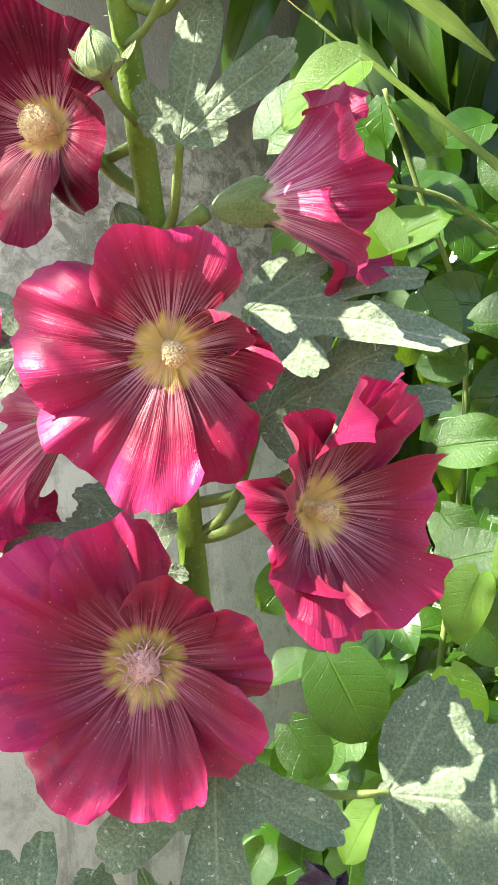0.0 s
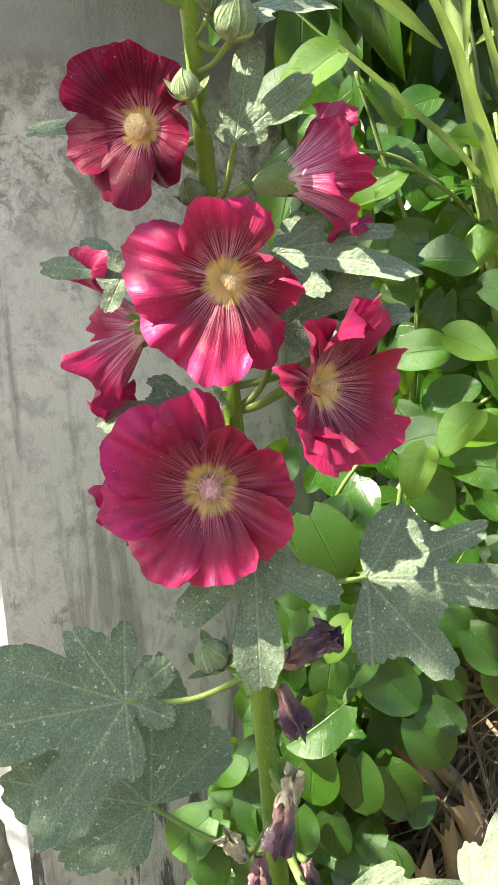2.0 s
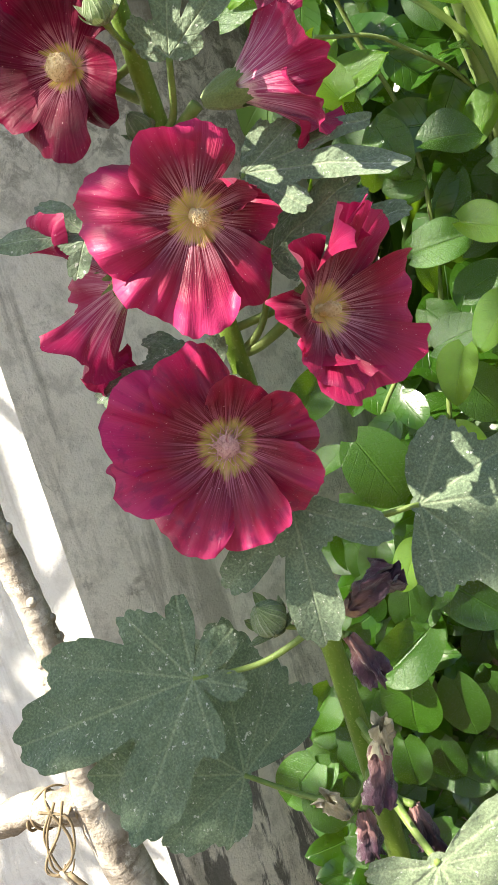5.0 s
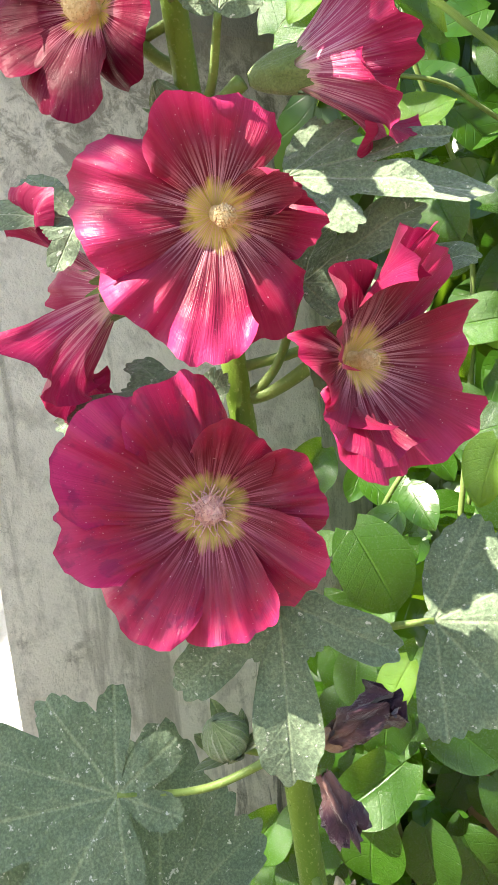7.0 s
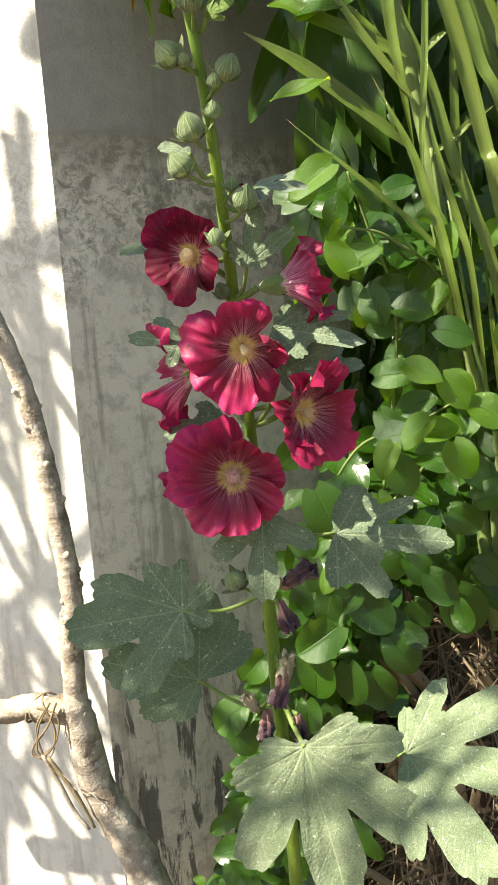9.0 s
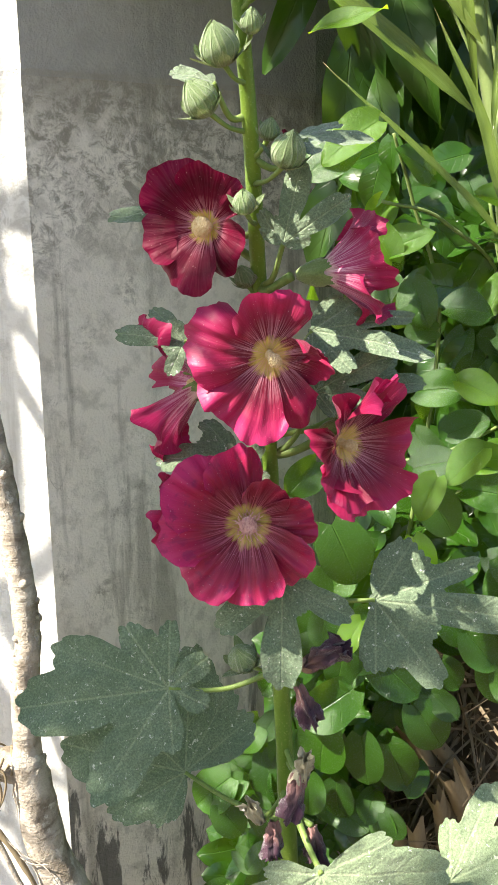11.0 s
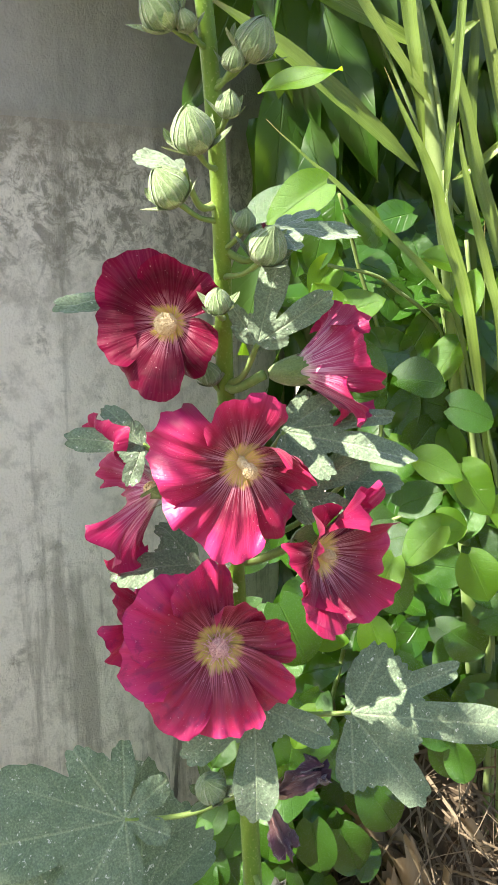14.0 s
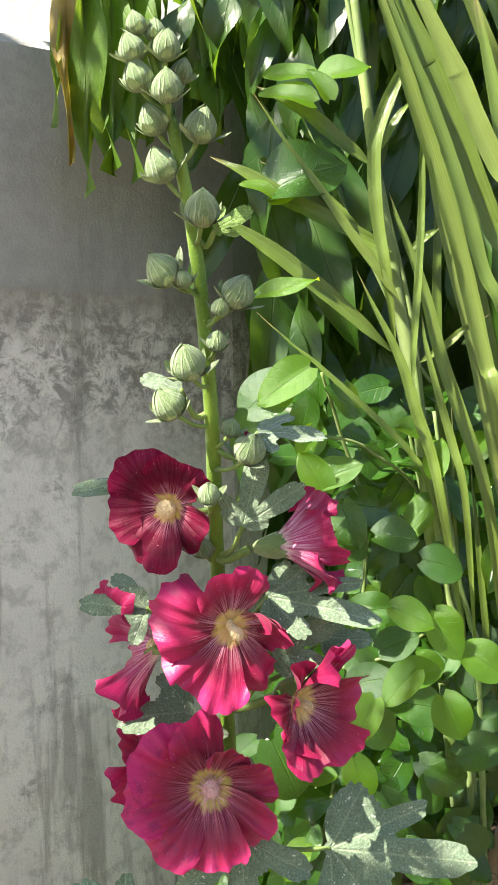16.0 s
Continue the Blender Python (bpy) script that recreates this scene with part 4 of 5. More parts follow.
def put_leaf(parent, me, foot, along, normal, size, name="leaf"):
    y = Vector(along).normalized()
    z = Vector(normal) - y * Vector(normal).dot(y)
    z.normalize()
    ob = new(name, me)
    ob.matrix_basis = Matrix.Translation(foot) @ Matrix((y.cross(z), y, z)).transposed().to_4x4() @ Matrix.Scale(size, 4)
    ob.parent = parent
    return ob


VINE_LINES = [
    [V(0.02, 0.38, -0.46), V(0.06, 0.36, 0.0), V(0.13, 0.35, 0.35), V(0.16, 0.34, 0.60), V(0.13, 0.32, 0.72), V(0.11, 0.30, 0.78)],
    [V(0.08, 0.41, -0.46), V(0.06, 0.41, 0.1), V(0.15, 0.39, 0.40), V(0.22, 0.35, 0.62), V(0.16, 0.31, 0.70), V(0.10, 0.29, 0.72)],
    [V(-0.02, 0.41, -0.46), V(0.00, 0.38, 0.0), V(0.04, 0.36, 0.3), V(0.10, 0.35, 0.44), V(0.18, 0.33, 0.48), V(0.26, 0.35, 0.52)],
    [V(0.04, 0.43, -0.46), V(0.07, 0.43, 0.2), V(0.22, 0.42, 0.45), V(0.27, 0.41, 0.70), V(0.22, 0.40, 0.80), V(0.10, 0.42, 1.06)],
]
for q, line in enumerate(VINE_LINES):
    part("vine_stem", tube(line, [0.003, 0.0024, 0.0020, 0.0015], vine_stalk, "vine_stem", 60, 8, 0.15, q), vine)


def vine_leaves():
    rng = random.Random(71)
    made = 0
    while made < 230:
        z = rng.uniform(-0.36, 0.76)
        lo = 0.03 if z > 0.35 else 0.03 - 0.28 * (0.35 - z)
        hi = 0.34 if z > 0.26 else 0.145 - 0.22 * (0.26 - z)
        if z > 0.47:
            lo = 0.125 if z < 0.62 else 0.08
        u = rng.uniform(lo, hi)
        w = 0.285 + 0.10 * rng.random() + 0.10 * max(0, u - 0.1)
        if z > 0.5 and rng.random() < 0.35:
            continue
        along = D(rng.uniform(-0.9, 0.9), rng.uniform(-0.5, 0.1), rng.uniform(-1.0, 0.15))
        nrm = D(rng.uniform(-0.8, 0.8), -1, rng.uniform(-0.1, 1.3) if z > 0.25 else rng.uniform(-0.1, 0.8))
        size = rng.uniform(0.032, 0.050) if z > 0.1 else rng.uniform(0.030, 0.050)
        put_leaf(vine, rng.choice(SUNLIT_OVATES if z > 0.35 and rng.random() < 0.18 else OVATES), V(u, w, z), along, nrm, size)
        made += 1


vine_leaves()


def inner_foliage():
    rng = random.Random(73)
    src = ovate_mesh("inner", vine_green, 5, 0.72, 0.2, 0.2, 0.1, 0.05, 8, 5)
    places = []
    while len(places) < 900:
        z = rng.uniform(-0.40, 0.78)
        hi = 0.42 if z > 0.26 else 0.13 - 0.20 * (0.26 - z)
        lo = 0.05 if z > 0.35 else 0.05 - 0.28 * (0.35 - z)
        if 0.44 < z < 0.68:
            lo = 0.15
        u = rng.uniform(lo, hi)
        places.append((V(u, rng.uniform(0.30, 0.50) + 0.1 * max(0, u - 0.1), z), D(rng.uniform(-0.9, 0.9), rng.uniform(-0.5, 0.1), rng.uniform(-1, 0.2)), D(rng.uniform(-0.6, 0.6), -1, rng.uniform(0.2, 1.2)), rng.uniform(0.032, 0.060)))
    tagged(part("inner_foliage", joined_leaves("inner_foliage", places, src, vine_green), vine), kind="stuff")
    bpy.data.meshes.remove(src)


# leaves that stand out along the vine's front: u, z, the way of the tip, length, in the sunlit colour or not
FRONT = ["""0.098 0.672 0.89 0.46 0.061 1
0.109 0.666 -0.50 0.87 0.054 1
0.157 0.624 1.00 0.00 0.049 0
0.202 0.600 0.98 -0.18 0.050 0
0.215 0.679 0.15 0.99 0.044 1
0.132 0.549 0.99 0.12 0.052 0
0.216 0.549 0.65 -0.76 0.044 1
0.163 0.508 0.87 0.49 0.046 0
0.177 0.477 0.98 0.20 0.059 1
0.132 0.476 0.96 0.29 0.052 0
0.179 0.454 1.00 -0.02 0.057 0
0.147 0.450 0.60 -0.80 0.055 0
0.232 0.448 0.56 -0.83 0.054 0
0.240 0.398 0.94 0.34 0.056 0
0.056 0.416 0.46 -0.89 0.076 0
0.030 0.370 0.55 -0.83 0.047 0
0.076 0.333 0.39 -0.92 0.060 0
0.186 0.314 0.64 -0.77 0.055 0
0.160 0.332 0.73 -0.68 0.048 0
0.218 0.288 0.35 -0.94 0.075 0
0.097 0.285 0.73 -0.69 0.074 0
0.078 0.250 -0.84 -0.55 0.073 0
0.138 0.232 0.59 -0.81 0.064 0
0.054 0.211 -0.27 -0.96 0.072 0
0.086 0.199 0.14 -0.99 0.065 0
0.114 0.187 0.38 -0.93 0.064 0
-0.017 0.209 -0.66 -0.75 0.055 0
0.036 0.746 0.73 0.69 0.066 0
0.095 0.786 -0.85 -0.53 0.070 1
0.033 0.150 0.07 -1.00 0.050 0
0.062 0.137 0.02 -1.00 0.052 0
-0.047 0.141 -0.80 -0.60 0.061 0
-0.038 0.117 -0.79 -0.61 0.051 0"""]


def front_leaves():
    rng = random.Random(77)
    for k, row in enumerate(FRONT[0].split("\n")):
        u, z, du, dz, size, in_sun = (float(v) for v in row.split())
        me = SUNLIT_OVATES[k % 4] if in_sun else OVATES[k % 8]
        put_leaf(vine, me, V(u, 0.255 + rng.uniform(0, 0.02), z), D(du, rng.uniform(-0.25, -0.05), dz), D(rng.uniform(-0.45, 0.25), -0.9, rng.uniform(0.25, 0.75)), size * 0.86)


front_leaves()


def filling_leaves():
    """Smaller leaves between the larger ones."""
    rng = random.Random(79)
    for _ in range(90):
        z = rng.uniform(-0.30, 0.40)
        lo, hi = -0.02 - 0.22 * max(0, 0.30 - z), 0.26 if z > 0.28 else 0.17 - 0.20 * (0.26 - z)
        put_leaf(vine, rng.choice(OVATES), V(rng.uniform(lo, hi), rng.uniform(0.25, 0.30), z), D(rng.uniform(-0.8, 0.8), rng.uniform(-0.4, 0.0), rng.uniform(-1, -0.1)), D(rng.uniform(-0.7, 0.5), -0.9, rng.uniform(0.1, 1.0)), rng.uniform(0.030, 0.046))


filling_leaves()
put_leaf(vine, SUNLIT_OVATES[0], V(0.063, 0.30, 0.953), D(-0.026, -0.01, 0.011), D(0.1, -0.8, 0.8), 0.034)
put_leaf(vine, SUNLIT_OVATES[1], V(0.061, 0.30, 0.945), D(0.9, -0.1, 0.35), D(0.1, -0.8, 0.8), 0.030)
put_leaf(vine, OVATES[2], V(0.061, 0.31, 0.958), D(0.068, -0.008, 0.034), D(-0.2, -0.9, 0.5), 0.080)
put_leaf(vine, SUNLIT_OVATES[1], V(0.105, 0.30, 1.062), D(-0.7, -0.1, 0.1), D(0, -0.8, 0.8), 0.050)
put_leaf(vine, SUNLIT_OVATES[2], V(0.110, 0.30, 1.060), D(0.8, -0.1, 0.3), D(0, -0.8, 0.8), 0.050)


put_leaf(vine, SUNLIT_OVATES[0], V(0.102, 0.28, 1.034), D(-0.9, -0.1, 0.25), D(0, -0.8, 0.7), 0.052)
put_leaf(vine, SUNLIT_OVATES[3], V(0.116, 0.27, 1.034), D(-0.5, -0.1, 0.8), D(0.2, -0.8, 0.7), 0.034)
put_leaf(vine, SLIM, V(0.037, 0.20, 0.846), D(0.95, -0.1, 0.33), D(0, -0.8, 0.8), 0.064)
# leaves in the sunlit colour that stand out into the sun
for u, z, a, b in ((0.165, 0.565, 0.8, -0.3), (0.205, 0.552, 0.5, -0.7), (0.235, 0.520, 0.7, -0.4), (0.190, 0.505, -0.6, -0.5), (0.215, 0.478, 0.4, -0.9), (0.150, 0.480, -0.4, -0.8), (0.130, 0.425, 0.3, -0.9), (0.085, 0.345, -0.5, -0.7)):
    put_leaf(vine, SUNLIT_OVATES[int(u * 1000) % 4], V(u, 0.205 + 0.15 * max(0, u - 0.1), z), D(a, -0.2, b), D(-0.35, -0.8, 0.75), 0.040 + 0.05 * (u - 0.1))


# ---- hedge of long hanging leaves behind ----
def lance_shape(mat, name):
    return ovate_mesh(name, mat, 5, 0.27, 0.25, 0.16, 0.0, 0.10, 9, 5)


def joined_leaves(name, places, me_src, mat):
    base = [v.co.copy() for v in me_src.vertices]
    uv0 = {}
    for loop in me_src.loops:
        uv0[loop.vertex_index] = tuple(me_src.uv_layers[0].data[loop.index].uv)
    polys = [tuple(p.vertices) for p in me_src.polygons]
    verts, faces, uvs = [], [], []
    for foot, along, nrm, size in places:
        y = Vector(along).normalized()
        z = (Vector(nrm) - y * Vector(nrm).dot(y)).normalized()
        m = Matrix((y.cross(z), y, z)).transposed()
        k = len(verts)
        verts += [foot + m @ (c * size) for c in base]
        uvs += [uv0[i] for i in range(len(base))]
        faces += [tuple(k + i for i in p) for p in polys]
    return mesh_of(name, verts, faces, mat, uvs)


inner_foliage()


def hedge():
    rng = random.Random(83)
    lance = lance_shape(hedge_green, "lance")
    places = []
    for _ in range(5200):
        u = rng.uniform(-0.05, 1.3)
        w = rng.uniform(0.50, 1.25)
        if u < 0.16:
            w = rng.uniform(0.42, 0.62) if rng.random() < 0.35 else rng.uniform(0.85, 1.3)
        z = rng.uniform(-0.05, 1.9)
        if u < 0.20 and z < 0.74 and w < 0.8 or u < 0.035 + 0.09 * max(0.0, w - 0.45) and z < 1.16:
            continue
        places.append((V(u, w, z), D(rng.uniform(-0.5, 0.5), rng.uniform(-0.3, 0.2), -1), D(rng.uniform(-0.8, 0.8), -1, rng.uniform(0, 0.6)), rng.uniform(0.10, 0.20)))
    ob = tagged(new("hedge", joined_leaves("hedge", places, lance, hedge_green)), "dark green hedge of long hanging leaves in shade", "hedge", kind="stuff")
    bpy.data.meshes.remove(lance)
    return ob


hedge()


def hanging_branch():
    tree = tagged(new("hanging_branch"), "tree branch with long drooping green leaves", "branch")
    lance = [ovate_mesh("leaf", hang_green, 90 + k, 0.13, 0.3, 0.10, 0.0, 0.16) for k in range(3)]
    dry = ovate_mesh("leaf", hang_old, 96, 0.11, 0.3, 0.10, 0.0, 0.16)
    part("twig", tube([V(0.30, 0.75, 1.60), V(0.05, 0.62, 1.42), V(-0.10, 0.52, 1.30), V(-0.17, 0.46, 1.22)], [0.010, 0.007, 0.004, 0.002], bark_mat, "twig", 30, 8, 0.15), tree)
    rng = random.Random(97)
    for i in range(64):
        f = rng.random() * 1.15 + 0.08
        u, w, z = -0.19 + 0.34 * f + rng.uniform(-0.02, 0.02), 0.46 + 0.12 * f + rng.uniform(-0.04, 0.04), 1.20 + 0.14 * f + rng.uniform(-0.05, 0.05)
        put_leaf(tree, rng.choice(lance), V(u, w, z), D(rng.uniform(-0.25, 0.15), rng.uniform(-0.1, 0.1), -1), D(rng.uniform(-0.9, 0.9), -1, 0.2), rng.uniform(0.13, 0.20))
    for u, z, ln in ((-0.140, 1.225, 0.24), (-0.162, 1.225, 0.21), (-0.110, 1.23, 0.22), (-0.085, 1.24, 0.24)):
        put_leaf(tree, dry if u < -0.16 else lance[1], V(u, 0.45, z), D(0.02, 0, -1), D(0.4, -1, 0.2), ln)


hanging_branch()


# ---- clump of strap leaves with a fibrous foot ----
clump = tagged(new("strap_leaf_clump"), "clump of long green strap leaves on a dry fibrous foot", "plant")


def blade(points, width, twist=0.0, seed=0, taper=0.45, wide=0.0):
    """A folded strap leaf along a line of (u, w, z), from its foot to its tip."""
    n, cols = 40, 5
    line = spline([V(*q) for q in points], n)
    verts, uvs = [], []
    for i, q in enumerate(line):
        s = i / n
        t = (line[min(i + 1, n)] - line[max(i - 1, 0)]).normalized()
        face = D(0.3 * math.sin(seed * 1.7), -1, 0.35 + 0.2 * math.sin(seed * 2.9))
        side = t.cross(face).normalized()
        side = (Matrix.Rotation(radians(twist) * (s - 0.5), 3, t) @ side).normalized()
        up = side.cross(t).normalized()
        hw = width * 0.35 * min(1, 0.10 + s * 5.0, 0.62 + s) * max(0.015, 1 - max(0, (s - taper) / (1 - taper)) ** 1.7)
        for j in range(cols):
            a = 2 * j / (cols - 1) - 1
            verts.append(q + side * hw * a + up * hw * (0.45 + wide) * abs(a) + up * 0.0012 * noise.noise(Vector((s * 14, a, seed))))
            uvs.append((a, s))
    part("blade", mesh_of("blade", verts, grid_faces(n + 1, cols), strap_green, uvs), clump)


# canes that carry the leaves
for k, (line, r) in enumerate((
    ([(0.30, 0.38, 0.05), (0.264, 0.33, 0.462), (0.229, 0.33, 0.629), (0.206, 0.33, 0.821), (0.176, 0.33, 0.956), (0.153, 0.33, 1.075), (0.13, 0.33, 1.20)], 0.0038),
    ([(0.29, 0.37, 0.10), (0.261, 0.32, 0.459), (0.242, 0.32, 0.549), (0.226, 0.32, 0.642), (0.205, 0.32, 0.80)], 0.0036),
    ([(0.30, 0.36, 0.10), (0.270, 0.30, 0.466), (0.260, 0.30, 0.525), (0.245, 0.30, 0.588), (0.222, 0.30, 0.74)], 0.0030),
    ([(0.28, 0.38, 0.10), (0.248, 0.34, 0.495), (0.238, 0.34, 0.556), (0.228, 0.34, 0.604), (0.204, 0.34, 0.72)], 0.0028),
)):
    part("cane", tube([V(*q) for q in line], [r * 1.1, r, r * 0.85, r * 0.6], cane_green, "cane", 50, 8, 0.08, k), clump, "pale green jointed cane")
# the stout stalk wrapped in leaf sheaths
part("cane", tube([V(0.275, 0.36, 0.20), V(0.235, 0.34, 0.55), V(0.219, 0.33, 0.690), V(0.202, 0.33, 0.798), V(0.193, 0.33, 0.840), V(0.184, 0.33, 0.894), V(0.174, 0.33, 0.943), V(0.163, 0.33, 1.02), V(0.145, 0.33, 1.16)], [0.0085, 0.0080, 0.0075, 0.0070, 0.0060, 0.0045], cane_green, "cane", 60, 10, 0.06, 9), clump, "stout pale green stalk in leaf sheaths")

blade([(0.185, 0.29, 0.851), (0.168, 0.29, 0.874), (0.137, 0.29, 0.916), (0.107, 0.29, 0.959), (0.075, 0.29, 1.002), (0.044, 0.29, 1.049)], 0.0150, 18, 2, 0.15)
blade([(0.181, 0.31, 0.898), (0.148, 0.31, 0.915), (0.109, 0.31, 0.934), (0.071, 0.31, 0.953), (0.040, 0.31, 0.974), (0.003, 0.31, 0.992)], 0.0252, 12, 3, 0.60)
blade([(0.185, 0.33, 0.800), (0.143, 0.33, 0.838), (0.111, 0.33, 0.865), (0.072, 0.33, 0.896), (0.039, 0.33, 0.919), (-0.006, 0.33, 0.948)], 0.0252, 12, 4, 0.60)
blade([(0.162, 0.31, 0.982), (0.128, 0.31, 1.007), (0.101, 0.31, 1.029), (0.071, 0.31, 1.047), (0.049, 0.31, 1.058)], 0.0241, 15, 7, 0.50)
blade([(0.240, 0.30, 0.58), (0.212, 0.28, 0.670), (0.195, 0.28, 0.700), (0.167, 0.28, 0.729), (0.136, 0.28, 0.758), (0.106, 0.28, 0.786), (0.076, 0.28, 0.811), (0.046, 0.28, 0.839)], 0.0105, 25, 5, 0.50)
blade([(0.255, 0.29, 0.50), (0.222, 0.26, 0.650), (0.211, 0.26, 0.701), (0.197, 0.26, 0.741), (0.186, 0.26, 0.778), (0.174, 0.26, 0.807), (0.157, 0.26, 0.840), (0.140, 0.26, 0.875)], 0.0166, 15, 6, 0.35)
blade([(0.186, 0.31, 0.800), (0.173, 0.29, 0.875), (0.165, 0.29, 0.919), (0.161, 0.29, 0.956), (0.161, 0.29, 0.998), (0.172, 0.29, 1.034), (0.186, 0.29, 1.065), (0.198, 0.29, 1.093)], 0.0188, 50, 11, 0.70)
blade([(0.191, 0.25, 0.767), (0.192, 0.25, 0.806), (0.195, 0.25, 0.860), (0.198, 0.25, 0.930), (0.198, 0.25, 0.998), (0.194, 0.25, 1.041)], 0.0106, 40, 13, 0.50)
blade([(0.300, 0.30, 0.45), (0.268, 0.27, 0.651), (0.242, 0.27, 0.732), (0.221, 0.27, 0.792), (0.201, 0.27, 0.866), (0.182, 0.27, 0.916), (0.172, 0.27, 0.948)], 0.0213, 25, 12, 0.45)
blade([(0.265, 0.29, 0.48), (0.242, 0.25, 0.655), (0.229, 0.25, 0.711), (0.215, 0.25, 0.759), (0.203, 0.25, 0.806), (0.199, 0.25, 0.835)], 0.0117, 20, 14, 0.40)
blade([(0.340, 0.30, 0.40), (0.270, 0.24, 0.733), (0.256, 0.24, 0.784), (0.242, 0.24, 0.841), (0.226, 0.24, 0.904), (0.203, 0.24, 0.978), (0.181, 0.24, 1.045), (0.171, 0.24, 1.074), (0.116, 0.24, 1.234)], 0.0256, 20, 8, 0.75)
blade([(0.340, 0.29, 0.55), (0.276, 0.23, 0.805), (0.251, 0.23, 0.868), (0.237, 0.23, 0.915), (0.219, 0.23, 0.969), (0.199, 0.23, 1.022), (0.186, 0.23, 1.054), (0.121, 0.23, 1.214)], 0.0205, 25, 9, 0.75)
blade([(0.360, 0.30, 0.55), (0.296, 0.25, 0.841), (0.265, 0.25, 0.912), (0.245, 0.25, 0.960), (0.226, 0.25, 1.011), (0.208, 0.25, 1.055), (0.197, 0.25, 1.078), (0.120, 0.25, 1.238)], 0.0319, 15, 10, 0.75)
blade([(0.365, 0.28, 0.62), (0.287, 0.22, 0.900), (0.258, 0.22, 0.963), (0.239, 0.22, 1.002), (0.225, 0.22, 1.035), (0.211, 0.22, 1.063), (0.131, 0.22, 1.223)], 0.0266, 15, 17, 0.75)
blade([(0.203, 0.28, 0.789), (0.224, 0.28, 0.802), (0.246, 0.28, 0.820), (0.272, 0.28, 0.835)], 0.0111, 10, 15, 0.50)
blade([(0.198, 0.30, 0.898), (0.211, 0.30, 0.910), (0.227, 0.30, 0.920)], 0.0115, 10, 16, 0.50)
blade([(0.173, 0.33, 1.001), (0.183, 0.33, 1.020), (0.192, 0.33, 1.035), (0.206, 0.33, 1.051)], 0.0126, 10, 18, 0.50)
blade([(0.340, 0.32, 0.45), (0.305, 0.31, 0.60), (0.262, 0.31, 0.80), (0.225, 0.31, 0.95), (0.205, 0.31, 1.10)], 0.0190, 25, 56, 0.7)
blade([(0.370, 0.33, 0.40), (0.350, 0.30, 0.66), (0.315, 0.29, 0.86), (0.285, 0.29, 1.00), (0.250, 0.29, 1.16)], 0.0240, 15, 58, 0.7)
blade([(0.300, 0.36, 0.30), (0.262, 0.35, 0.52), (0.240, 0.35, 0.72), (0.235, 0.35, 0.92), (0.250, 0.35, 1.12)], 0.0150, 40, 59, 0.6)
blade([(0.290, 0.34, 0.30), (0.268, 0.33, 0.44), (0.252, 0.33, 0.60), (0.246, 0.33, 0.76)], 0.0090, 40, 61)
blade([(0.310, 0.32, 0.34), (0.285, 0.31, 0.47), (0.268, 0.30, 0.60), (0.258, 0.30, 0.70)], 0.0100, 30, 62)
blade([(0.215, 0.37, 0.80), (0.180, 0.39, 0.90), (0.110, 0.41, 0.985), (0.055, 0.42, 1.010)], 0.0130, 20, 63)


def side_blades():
    rng = random.Random(19)
    for k in range(9):
        u = 0.335 + 0.022 * k + rng.uniform(-0.012, 0.012)
        w = rng.uniform(0.24, 0.46)
        lean = rng.uniform(0.08, 0.24)
        blade([(u + 0.05, w + 0.04, -0.1), (u + 0.03, w + 0.02, 0.45), (u - lean * 0.25, w, 0.85), (u - lean * 0.8, w, 1.12), (u - lean * 1.25, w + 0.02, 1.35)], rng.uniform(0.016, 0.026), rng.uniform(-10, 50), 30 + k, 0.7)


side_blades()


